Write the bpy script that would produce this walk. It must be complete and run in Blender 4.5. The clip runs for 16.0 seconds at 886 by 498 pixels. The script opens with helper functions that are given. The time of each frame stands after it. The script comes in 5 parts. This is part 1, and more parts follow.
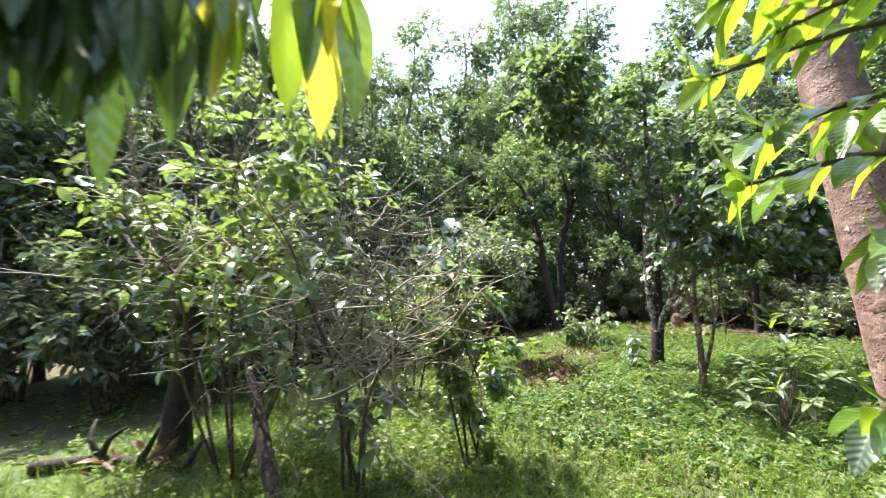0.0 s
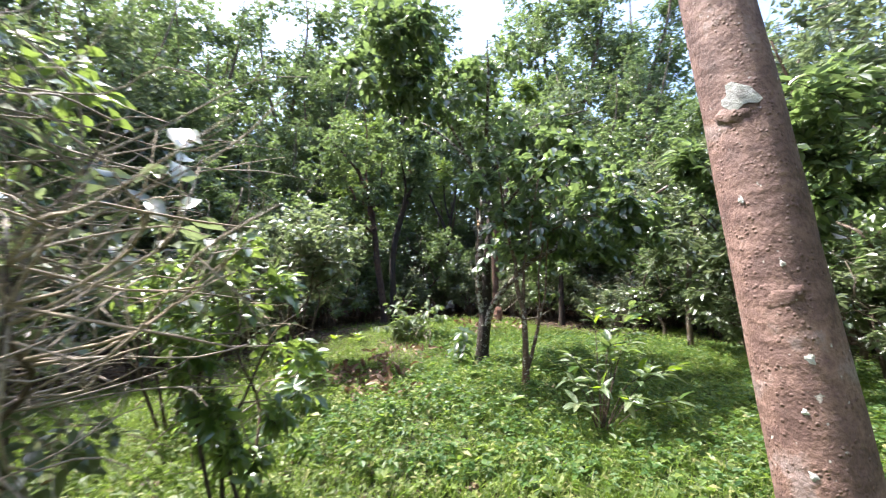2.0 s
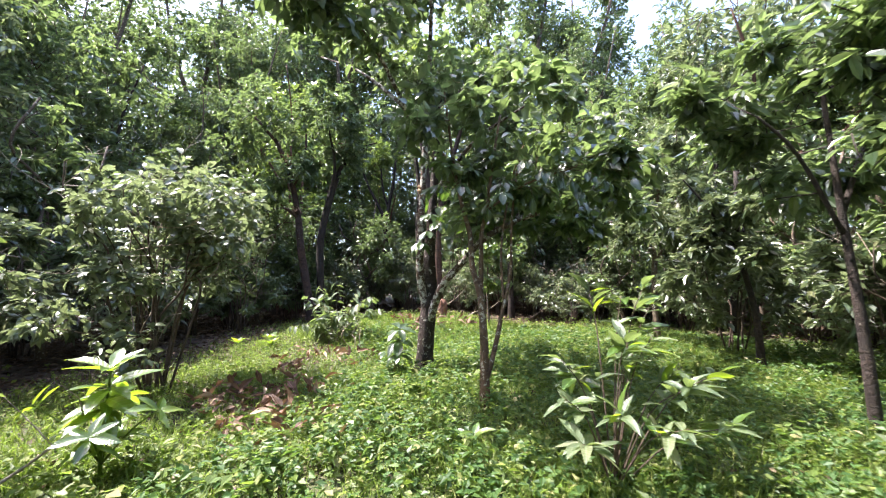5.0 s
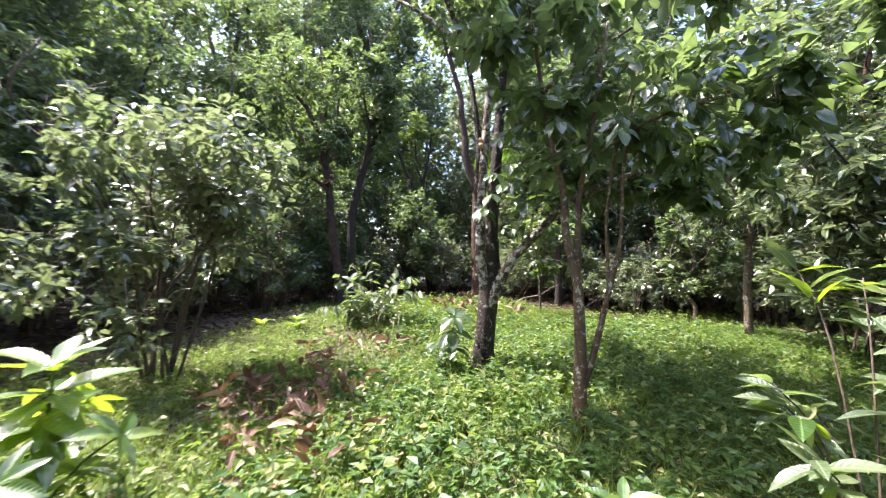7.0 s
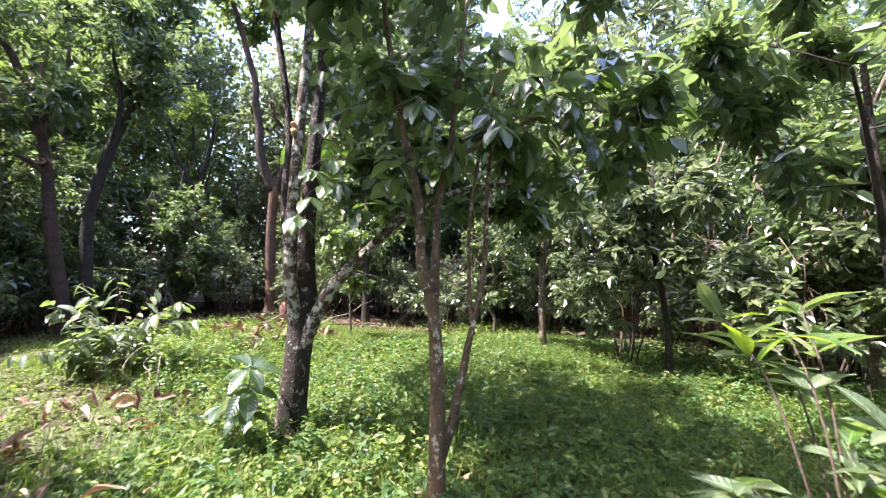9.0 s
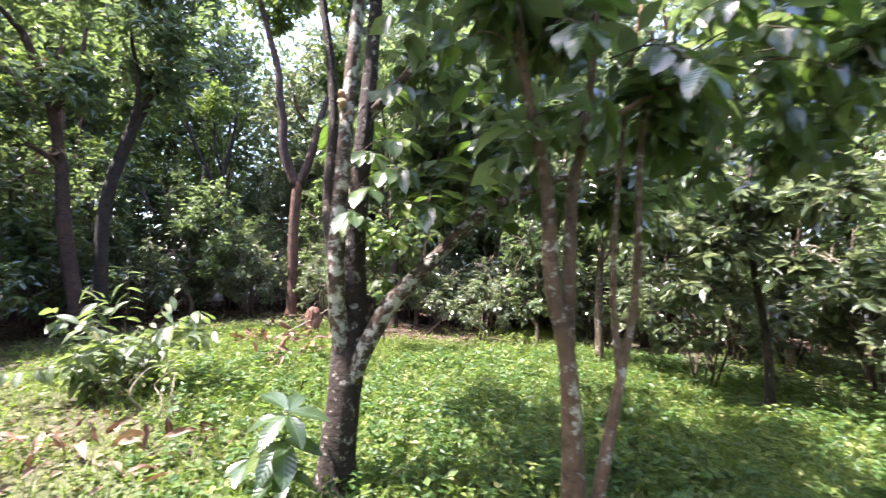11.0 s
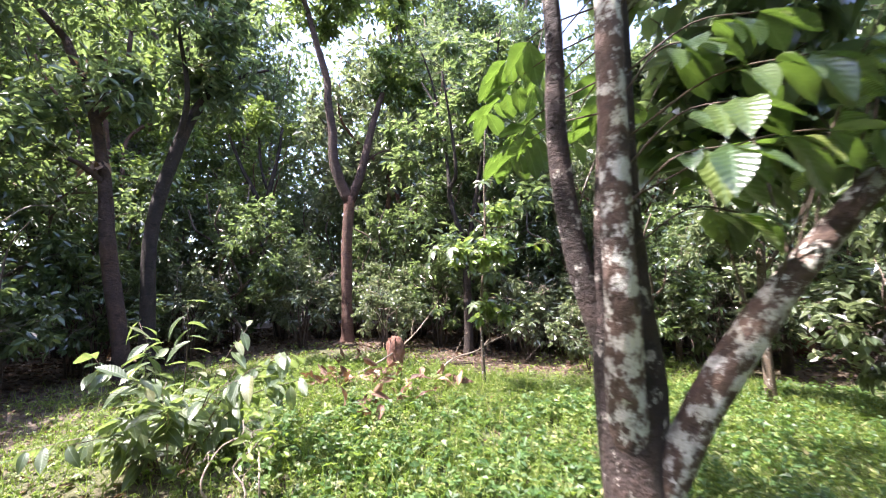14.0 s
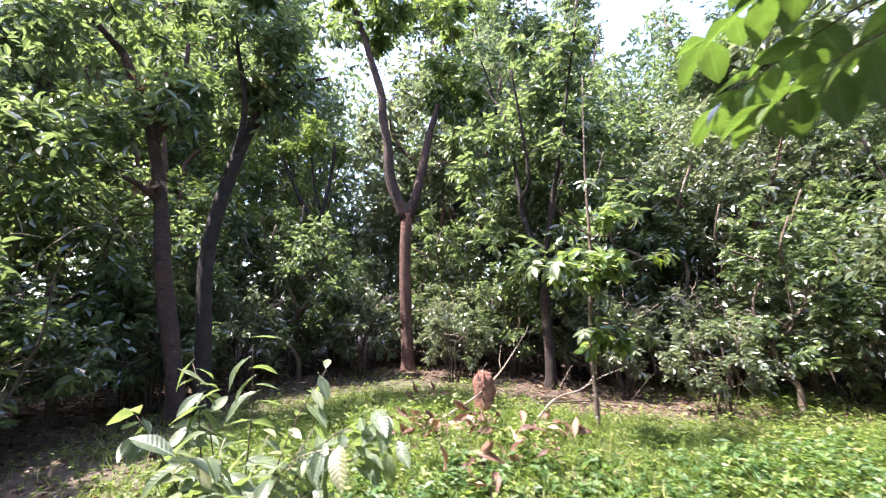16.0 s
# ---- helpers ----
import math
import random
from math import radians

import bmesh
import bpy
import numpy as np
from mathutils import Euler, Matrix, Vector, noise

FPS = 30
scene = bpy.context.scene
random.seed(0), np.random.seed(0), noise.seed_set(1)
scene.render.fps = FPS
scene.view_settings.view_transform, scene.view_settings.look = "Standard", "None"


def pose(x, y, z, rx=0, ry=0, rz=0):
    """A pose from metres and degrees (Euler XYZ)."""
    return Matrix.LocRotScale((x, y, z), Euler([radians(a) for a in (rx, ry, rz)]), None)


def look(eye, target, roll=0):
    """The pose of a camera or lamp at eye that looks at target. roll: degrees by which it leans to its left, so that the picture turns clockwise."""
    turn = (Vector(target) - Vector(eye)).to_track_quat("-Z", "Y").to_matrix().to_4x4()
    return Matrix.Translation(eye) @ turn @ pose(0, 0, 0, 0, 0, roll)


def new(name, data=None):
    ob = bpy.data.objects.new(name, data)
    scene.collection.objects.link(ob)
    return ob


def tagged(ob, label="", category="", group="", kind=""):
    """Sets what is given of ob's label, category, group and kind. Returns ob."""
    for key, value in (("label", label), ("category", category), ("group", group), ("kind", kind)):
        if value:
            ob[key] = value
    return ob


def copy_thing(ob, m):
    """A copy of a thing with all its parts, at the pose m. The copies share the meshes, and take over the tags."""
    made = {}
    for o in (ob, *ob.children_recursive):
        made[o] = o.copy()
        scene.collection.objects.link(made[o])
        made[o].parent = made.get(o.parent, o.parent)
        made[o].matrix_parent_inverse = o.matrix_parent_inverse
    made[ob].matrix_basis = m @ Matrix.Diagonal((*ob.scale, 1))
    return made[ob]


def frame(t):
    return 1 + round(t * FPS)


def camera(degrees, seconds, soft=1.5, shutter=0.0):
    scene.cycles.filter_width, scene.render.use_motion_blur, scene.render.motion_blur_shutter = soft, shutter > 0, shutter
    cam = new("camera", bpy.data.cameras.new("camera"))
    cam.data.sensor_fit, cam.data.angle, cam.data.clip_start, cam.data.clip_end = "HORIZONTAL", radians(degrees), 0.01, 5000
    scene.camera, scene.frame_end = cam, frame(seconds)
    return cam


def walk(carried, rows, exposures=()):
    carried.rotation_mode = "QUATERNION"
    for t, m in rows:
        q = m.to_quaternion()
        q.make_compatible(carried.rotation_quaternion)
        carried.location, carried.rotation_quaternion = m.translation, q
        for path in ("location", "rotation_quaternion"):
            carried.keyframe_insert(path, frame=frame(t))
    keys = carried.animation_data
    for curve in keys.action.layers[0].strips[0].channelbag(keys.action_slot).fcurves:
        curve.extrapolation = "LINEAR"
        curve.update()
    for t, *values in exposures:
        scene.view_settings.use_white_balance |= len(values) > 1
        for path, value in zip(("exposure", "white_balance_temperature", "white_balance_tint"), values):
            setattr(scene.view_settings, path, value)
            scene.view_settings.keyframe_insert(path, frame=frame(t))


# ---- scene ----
cam = camera(92.5, 16.0, soft=1.1, shutter=0.5)
PATH = [
    (0, (0.627, -8.995, 1.599), (-0.357, -7.266, 1.806), -1.4),
    (0.5, (0.536, -8.724, 1.589), (-0.321, -6.926, 1.773), -1.0),
    (1, (0.483, -8.422, 1.55), (-0.201, -6.551, 1.72), -0.4),
    (1.5, (0.444, -8.096, 1.554), (-0.026, -6.16, 1.728), 0.2),
    (2, (0.397, -7.799, 1.531), (0.127, -5.824, 1.697), 0.2),
    (2.5, (0.364, -7.48, 1.524), (0.305, -5.491, 1.721), -1.1),
    (3, (0.373, -7.156, 1.51), (0.423, -5.161, 1.647), -1.6),
    (5.5, (0.237, -5.726, 1.286), (0.201, -3.732, 1.435), 0.3),
    (6, (0.115, -5.431, 1.244), (-0.017, -3.439, 1.361), 0.7),
    (6.5, (-0.019, -5.112, 1.26), (-0.215, -3.126, 1.382), 1.0),
    (7, (-0.143, -4.834, 1.247), (-0.259, -2.839, 1.324), 0.9),
    (7.5, (-0.248, -4.541, 1.251), (-0.06, -2.552, 1.348), 0.1),
    (8, (-0.275, -4.301, 1.307), (0.276, -2.382, 1.417), -0.6),
    (10.5, (-0.245, -3.044, 1.493), (0.628, -1.248, 1.612), 0.9),
    (11, (-0.382, -2.839, 1.507), (0.356, -0.984, 1.622), 1.3),
    (11.5, (-0.504, -2.616, 1.463), (0.131, -0.722, 1.567), 1.4),
    (12, (-0.583, -2.315, 1.465), (-0.03, -0.397, 1.585), 1.1),
    (12.5, (-0.673, -2.023, 1.464), (-0.106, -0.107, 1.556), 0.6),
    (13, (-0.781, -1.731, 1.459), (-0.166, 0.168, 1.584), -0.0),
    (13.5, (-0.892, -1.436, 1.506), (-0.245, 0.449, 1.667), -0.3),
    (14, (-0.972, -1.167, 1.493), (-0.354, 0.725, 1.697), -0.5),
    (14.5, (-1.007, -0.844, 1.517), (-0.425, 1.051, 1.783), -0.6),
    (15, (-1.072, -0.568, 1.544), (-0.565, 1.347, 1.815), -0.6),
    (15.5, (-1.167, -0.315, 1.52), (-0.694, 1.608, 1.804), -0.8),
    (16, (-1.299, -0.062, 1.556), (-0.867, 1.868, 1.859), -1.2),
]
walk(cam, [(t, look(eye, target, roll)) for t, eye, target, roll in PATH], [(0, 2.3, 6200, 8), (3, 2.2, 6050, 16), (6, 2.48, 6250, 18), (8, 2.5, 6100, 19), (11, 2.85, 6100, 23), (16, 2.7, 6100, 25)])

# light: a high tropical sun from the west side, clear sky
SUN_AZ, SUN_EL = radians(-76), radians(62)
world = bpy.data.worlds.new("sky")
scene.world = world
world.use_nodes = True
wn = world.node_tree.nodes
sky = wn.new("ShaderNodeTexSky")
sky.sky_type = "NISHITA"
sky.sun_disc = False
sky.sun_elevation, sky.sun_rotation = SUN_EL, SUN_AZ
sky.air_density, sky.dust_density = 1.0, 3.0
wn["Background"].inputs["Strength"].default_value = 0.15
world.node_tree.links.new(sky.outputs["Color"], wn["Background"].inputs["Color"])
sun_from = Vector((math.sin(SUN_AZ) * math.cos(SUN_EL), math.cos(SUN_AZ) * math.cos(SUN_EL), math.sin(SUN_EL)))
sun = new("sun", bpy.data.lights.new("sun", "SUN"))
sun.data.energy, sun.data.angle, sun.data.color = 3.7, radians(0.53), (1.0, 0.94, 0.82)
sun.matrix_world = look(sun_from * 60, (0, 0, 0))

# ---- materials ----
def material(name):
    mat = bpy.data.materials.new(name)
    mat.use_nodes = True
    return mat, mat.node_tree.nodes, mat.node_tree.links


def ramp(nodes, stops):
    node = nodes.new("ShaderNodeValToRGB")
    els = node.color_ramp.elements
    while len(els) < len(stops):
        els.new(0.5)
    for el, (at, col) in zip(els, stops):
        el.position, el.color = at, (*col, 1)
    return node


def noise_node(nodes, links, coord, scale, detail=4.0, rough=0.55, stretch=None):
    tex = nodes.new("ShaderNodeTexNoise")
    tex.inputs["Scale"].default_value, tex.inputs["Detail"].default_value, tex.inputs["Roughness"].default_value = scale, detail, rough
    if stretch:
        mapping = nodes.new("ShaderNodeMapping")
        mapping.inputs["Scale"].default_value = stretch
        links.new(coord, mapping.inputs["Vector"])
        coord = mapping.outputs["Vector"]
    links.new(coord, tex.inputs["Vector"])
    return tex


def mix_color(nodes, links, fac, a, b):
    node = nodes.new("ShaderNodeMix")
    node.data_type = "RGBA"
    links.new(fac, node.inputs["Factor"])
    for value, socket in ((a, node.inputs["A"]), (b, node.inputs["B"])):
        if isinstance(value, tuple):
            socket.default_value = (*value, 1)
        else:
            links.new(value, socket)
    return node.outputs["Result"]


def leaf_material(name, stops, through_col, gloss=0.36, thin=0.38, single=False, shine=0.95, coat=0.85):
    """Waxy leaf: tints vary leaf by leaf, sunlight shines through. single: leaves that are objects of their own, with veins."""
    mat, nodes, links = material(name)
    shader = nodes["Principled BSDF"]
    if single:
        rnd = nodes.new("ShaderNodeObjectInfo").outputs["Random"]
    else:
        rnd = nodes.new("ShaderNodeNewGeometry").outputs["Random Per Island"]
    cols = ramp(nodes, stops)
    links.new(rnd, cols.inputs["Fac"])
    colour = cols.outputs["Color"]
    coord = nodes.new("ShaderNodeTexCoord").outputs["Object"]
    blotch = noise_node(nodes, links, coord, 3.0 if single else 9.0, 3.0)
    shade = ramp(nodes, [(0.3, (0.72, 0.74, 0.66)), (0.7, (1.15, 1.12, 1.05))])
    links.new(blotch.outputs["Fac"], shade.inputs["Fac"])
    mul = nodes.new("ShaderNodeMix")
    mul.data_type, mul.blend_type = "RGBA", "MULTIPLY"
    mul.inputs["Factor"].default_value = 1.0
    links.new(colour, mul.inputs["A"])
    links.new(shade.outputs["Color"], mul.inputs["B"])
    colour = mul.outputs["Result"]
    if single:
        sep = nodes.new("ShaderNodeSeparateXYZ")
        links.new(coord, sep.inputs["Vector"])
        ab = nodes.new("ShaderNodeMath")
        ab.operation = "ABSOLUTE"
        links.new(sep.outputs["X"], ab.inputs[0])
        slant = nodes.new("ShaderNodeMath")
        slant.operation = "MULTIPLY_ADD"
        slant.inputs[1].default_value = -0.9
        links.new(ab.outputs[0], slant.inputs[0])
        links.new(sep.outputs["Y"], slant.inputs[2])
        sine = nodes.new("ShaderNodeMath")
        sine.operation = "MULTIPLY"
        sine.inputs[1].default_value = 62.0
        links.new(slant.outputs[0], sine.inputs[0])
        wave = nodes.new("ShaderNodeMath")
        wave.operation = "SINE"
        links.new(sine.outputs[0], wave.inputs[0])
        bump = nodes.new("ShaderNodeBump")
        bump.inputs["Strength"].default_value, bump.inputs["Distance"].default_value = 0.16, 0.008
        links.new(wave.outputs[0], bump.inputs["Height"])
        links.new(bump.outputs["Normal"], shader.inputs["Normal"])
        rib = ramp(nodes, [(0.0, (1, 1, 1)), (0.02, (0, 0, 0))])
        links.new(ab.outputs[0], rib.inputs["Fac"])
        pale = tuple(min(1.0, c * 1.8 + 0.04) for c in stops[1][1])
        colour = mix_color(nodes, links, rib.outputs["Color"], colour, pale)
    links.new(colour, shader.inputs["Base Color"])
    shader.inputs["Roughness"].default_value = gloss
    shader.inputs["Specular IOR Level"].default_value = shine
    shader.inputs["Coat Weight"].default_value, shader.inputs["Coat Roughness"].default_value = coat, 0.16
    glow = nodes.new("ShaderNodeBsdfTranslucent")
    tint = nodes.new("ShaderNodeMix")
    tint.data_type, tint.blend_type = "RGBA", "MULTIPLY"
    tint.inputs["Factor"].default_value = 1.0
    links.new(shade.outputs["Color"], tint.inputs["A"])
    tint.inputs["B"].default_value = (*through_col, 1)
    links.new(tint.outputs["Result"], glow.inputs["Color"])
    both = nodes.new("ShaderNodeMixShader")
    both.inputs["Fac"].default_value = thin
    links.new(shader.outputs["BSDF"], both.inputs[1])
    links.new(glow.outputs["BSDF"], both.inputs[2])
    links.new(both.outputs["Shader"], nodes["Material Output"].inputs["Surface"])
    return mat


def bark_material(name, dark, mid, pale, patch=(0.55, 0.55, 0.49), cover=0.62, rings=1.0, bumpy=0.5, rough=0.85):
    """Bark with wrinkles round the trunk, tints at two scales and pale lichen patches (cover: 1 for none)."""
    mat, nodes, links = material(name)
    shader = nodes["Principled BSDF"]
    coord = nodes.new("ShaderNodeTexCoord").outputs["Object"]
    big = noise_node(nodes, links, coord, 4.0, 5.0)
    fine = noise_node(nodes, links, coord, 26.0, 6.0, 0.65, (1.0, 1.0, 2.4 * rings))
    cols = ramp(nodes, [(0.25, dark), (0.5, mid), (0.75, pale)])
    add = nodes.new("ShaderNodeMix")
    add.data_type = "FLOAT"
    add.inputs["Factor"].default_value = 0.5
    links.new(big.outputs["Fac"], add.inputs["A"])
    links.new(fine.outputs["Fac"], add.inputs["B"])
    links.new(add.outputs["Result"], cols.inputs["Fac"])
    spots = noise_node(nodes, links, coord, 17.0, 7.0, 0.7, (1.0, 1.0, 0.85))
    mask = ramp(nodes, [(cover, (0, 0, 0)), (min(1.0, cover + 0.07), (1, 1, 1))])
    links.new(spots.outputs["Fac"], mask.inputs["Fac"])
    colour = mix_color(nodes, links, mask.outputs["Color"], cols.outputs["Color"], patch)
    ringtex = noise_node(nodes, links, coord, 7.0, 7.0, 0.7, (0.9, 0.9, 3.2 * rings))
    crack = ramp(nodes, [(0.36, (0.45, 0.42, 0.42)), (0.46, (1.0, 1.0, 1.0))])
    links.new(ringtex.outputs["Fac"], crack.inputs["Fac"])
    cracked = nodes.new("ShaderNodeMix")
    cracked.data_type, cracked.blend_type = "RGBA", "MULTIPLY"
    cracked.inputs["Factor"].default_value = 1.0
    links.new(colour, cracked.inputs["A"])
    links.new(crack.outputs["Color"], cracked.inputs["B"])
    colour = cracked.outputs["Result"]
    wide = noise_node(nodes, links, coord, 1.7, 3.0)
    tone = ramp(nodes, [(0.3, (0.72, 0.7, 0.72)), (0.5, (1.0, 1.0, 1.0)), (0.7, (1.2, 1.08, 0.92))])
    links.new(wide.outputs["Fac"], tone.inputs["Fac"])
    toned = nodes.new("ShaderNodeMix")
    toned.data_type, toned.blend_type = "RGBA", "MULTIPLY"
    toned.inputs["Factor"].default_value = 1.0
    links.new(colour, toned.inputs["A"])
    links.new(tone.outputs["Color"], toned.inputs["B"])
    links.new(toned.outputs["Result"], shader.inputs["Base Color"])
    shader.inputs["Roughness"].default_value = rough
    height = nodes.new("ShaderNodeMath")
    height.operation = "ADD"
    links.new(ringtex.outputs["Fac"], height.inputs[0])
    links.new(fine.outputs["Fac"], height.inputs[1])
    bump = nodes.new("ShaderNodeBump")
    bump.inputs["Strength"].default_value, bump.inputs["Distance"].default_value = bumpy, 0.03
    links.new(height.outputs[0], bump.inputs["Height"])
    links.new(bump.outputs["Normal"], shader.inputs["Normal"])
    return mat


def smooth_bark():
    """Smooth reddish-brown bark: faint rings round the trunk, small warts, grey and rust stains, white flecks."""
    mat, nodes, links = material("bark_reddish")
    shader = nodes["Principled BSDF"]
    coord = nodes.new("ShaderNodeTexCoord").outputs["Object"]
    stain = noise_node(nodes, links, coord, 5.0, 6.0, 0.6)
    base = ramp(nodes, [(0.3, (0.08, 0.045, 0.038)), (0.46, (0.155, 0.092, 0.077)), (0.56, (0.22, 0.135, 0.108)), (0.66, (0.26, 0.2, 0.185))])
    links.new(stain.outputs["Fac"], base.inputs["Fac"])
    grain = noise_node(nodes, links, coord, 55.0, 5.0, 0.6)
    shade = ramp(nodes, [(0.3, (0.62, 0.58, 0.56)), (0.6, (1.12, 1.1, 1.1))])
    links.new(grain.outputs["Fac"], shade.inputs["Fac"])
    mul = nodes.new("ShaderNodeMix")
    mul.data_type, mul.blend_type = "RGBA", "MULTIPLY"
    mul.inputs["Factor"].default_value = 1.0
    links.new(base.outputs["Color"], mul.inputs["A"])
    links.new(shade.outputs["Color"], mul.inputs["B"])
    warts = nodes.new("ShaderNodeTexVoronoi")
    warts.inputs["Scale"].default_value = 38.0
    links.new(coord, warts.inputs["Vector"])
    wart = ramp(nodes, [(0.16, (1, 1, 1)), (0.34, (0, 0, 0))])
    links.new(warts.outputs["Distance"], wart.inputs["Fac"])
    sparse = noise_node(nodes, links, coord, 9.0, 2.0)
    some = ramp(nodes, [(0.48, (0, 0, 0)), (0.56, (1, 1, 1))])
    links.new(sparse.outputs["Fac"], some.inputs["Fac"])
    spot = nodes.new("ShaderNodeMath")
    spot.operation = "MULTIPLY"
    links.new(wart.outputs["Color"], spot.inputs[0])
    links.new(some.outputs["Color"], spot.inputs[1])
    colour = mix_color(nodes, links, spot.outputs[0], mul.outputs["Result"], (0.11, 0.06, 0.045))
    flecks = noise_node(nodes, links, coord, 30.0, 3.0, 0.5)
    fleck = ramp(nodes, [(0.7, (0, 0, 0)), (0.75, (1, 1, 1))])
    links.new(flecks.outputs["Fac"], fleck.inputs["Fac"])
    links.new(mix_color(nodes, links, fleck.outputs["Color"], colour, (0.5, 0.46, 0.43)), shader.inputs["Base Color"])
    shader.inputs["Roughness"].default_value = 0.75
    rings = nodes.new("ShaderNodeTexWave")
    rings.bands_direction = "Z"
    rings.inputs["Scale"].default_value, rings.inputs["Distortion"].default_value = 3.0, 9.0
    rings.inputs["Detail"].default_value, rings.inputs["Detail Scale"].default_value = 3.0, 1.4
    links.new(coord, rings.inputs["Vector"])
    height = nodes.new("ShaderNodeMath")
    height.operation = "MULTIPLY_ADD"
    height.inputs[1].default_value = 0.8
    links.new(spot.outputs[0], height.inputs[0])
    links.new(grain.outputs["Fac"], height.inputs[2])
    total = nodes.new("ShaderNodeMath")
    total.operation = "MULTIPLY_ADD"
    total.inputs[1].default_value = 0.35
    links.new(rings.outputs["Fac"], total.inputs[0])
    links.new(height.outputs[0], total.inputs[2])
    bump = nodes.new("ShaderNodeBump")
    bump.inputs["Strength"].default_value, bump.inputs["Distance"].default_value = 0.6, 0.012
    links.new(total.outputs[0], bump.inputs["Height"])
    links.new(bump.outputs["Normal"], shader.inputs["Normal"])
    return mat


def ground_material():
    mat, nodes, links = material("soil")
    shader = nodes["Principled BSDF"]
    coord = nodes.new("ShaderNodeTexCoord").outputs["Object"]
    wide = noise_node(nodes, links, coord, 0.55, 5.0)
    grain = noise_node(nodes, links, coord, 22.0, 6.0, 0.7)
    soil = ramp(nodes, [(0.25, (0.03, 0.02, 0.014)), (0.5, (0.075, 0.05, 0.036)), (0.72, (0.16, 0.11, 0.08))])
    links.new(grain.outputs["Fac"], soil.inputs["Fac"])
    moss = ramp(nodes, [(0.3, (0.035, 0.06, 0.015)), (0.7, (0.09, 0.14, 0.03))])
    links.new(grain.outputs["Fac"], moss.inputs["Fac"])
    green = nodes.new("ShaderNodeVertexColor")
    green.layer_name = "growth"
    jitter = nodes.new("ShaderNodeMath")
    jitter.operation = "MULTIPLY"
    links.new(green.outputs["Color"], jitter.inputs[0])
    edge = ramp(nodes, [(0.35, (0.3, 0.3, 0.3)), (0.6, (1, 1, 1))])
    links.new(wide.outputs["Fac"], edge.inputs["Fac"])
    links.new(edge.outputs["Color"], jitter.inputs[1])
    colour = mix_color(nodes, links, jitter.outputs[0], soil.outputs["Color"], moss.outputs["Color"])
    links.new(colour, shader.inputs["Base Color"])
    shader.inputs["Roughness"].default_value = 0.95
    bump = nodes.new("ShaderNodeBump")
    bump.inputs["Strength"].default_value, bump.inputs["Distance"].default_value = 0.7, 0.04
    links.new(grain.outputs["Fac"], bump.inputs["Height"])
    links.new(bump.outputs["Normal"], shader.inputs["Normal"])
    return mat


SOIL = ground_material()
DEEP = [(0.0, (0.026, 0.046, 0.024)), (0.5, (0.044, 0.078, 0.038)), (0.82, (0.075, 0.12, 0.052)), (1.0, (0.16, 0.2, 0.055))]
FRESH = [(0.0, (0.04, 0.088, 0.02)), (0.5, (0.075, 0.145, 0.03)), (0.85, (0.125, 0.2, 0.04)), (1.0, (0.19, 0.25, 0.06))]
DULL = [(0.0, (0.04, 0.064, 0.036)), (0.5, (0.072, 0.104, 0.055)), (0.85, (0.13, 0.165, 0.085)), (1.0, (0.22, 0.22, 0.12))]
HERB = [(0.0, (0.05, 0.085, 0.02)), (0.45, (0.1, 0.152, 0.034)), (0.8, (0.18, 0.225, 0.06)), (1.0, (0.32, 0.29, 0.14))]
YELLOW = [(0.0, (0.3, 0.3, 0.03)), (0.5, (0.42, 0.38, 0.05)), (0.85, (0.5, 0.42, 0.07)), (1.0, (0.45, 0.3, 0.06))]
DRY = [(0.0, (0.05, 0.026, 0.018)), (0.45, (0.14, 0.075, 0.052)), (0.8, (0.26, 0.16, 0.115)), (1.0, (0.4, 0.3, 0.22))]
LEAF_DEEP = leaf_material("leaf_deep", DEEP, (0.26, 0.37, 0.12), 0.3, 0.37)
LEAF_FRESH = leaf_material("leaf_fresh", FRESH, (0.28, 0.39, 0.08), 0.32, 0.37)
LEAF_DULL = leaf_material("leaf_dull", DULL, (0.26, 0.33, 0.15), 0.3, 0.36)
LEAF_HERB = leaf_material("leaf_herb", HERB, (0.28, 0.42, 0.06), 0.5, 0.4, False, 0.4, 0.0)
COVER = [(0.0, (0.03, 0.07, 0.022)), (0.5, (0.055, 0.115, 0.033)), (0.85, (0.09, 0.16, 0.045)), (1.0, (0.14, 0.2, 0.06))]
LEAF_COVER = leaf_material("leaf_cover", COVER, (0.2, 0.34, 0.06), 0.48, 0.35, False, 0.4, 0.0)
LITTER = [(0.0, (0.035, 0.022, 0.016)), (0.45, (0.08, 0.048, 0.034)), (0.85, (0.16, 0.1, 0.072)), (1.0, (0.3, 0.22, 0.16))]
LEAF_LITTER = leaf_material("leaf_litter", LITTER, (0.2, 0.1, 0.04), 0.6, 0.12, False, 0.4, 0.0)
BIG_DEEP = leaf_material("big_leaf_deep", DEEP, (0.17, 0.3, 0.04), 0.3, 0.3, True, 0.95, 0.55)
BIG_FRESH = leaf_material("big_leaf_fresh", FRESH, (0.36, 0.52, 0.03), 0.36, 0.45, True)
PALE = [(0.0, (0.06, 0.09, 0.05)), (0.5, (0.105, 0.145, 0.076)), (0.85, (0.165, 0.2, 0.112)), (1.0, (0.22, 0.22, 0.12))]
BIG_DULL = leaf_material("big_leaf_dull", PALE, (0.26, 0.36, 0.1), 0.42, 0.36, True, 0.6, 0.12)
BIG_YELLOW = leaf_material("big_leaf_yellow", YELLOW, (0.8, 0.75, 0.08), 0.45, 0.5, True)
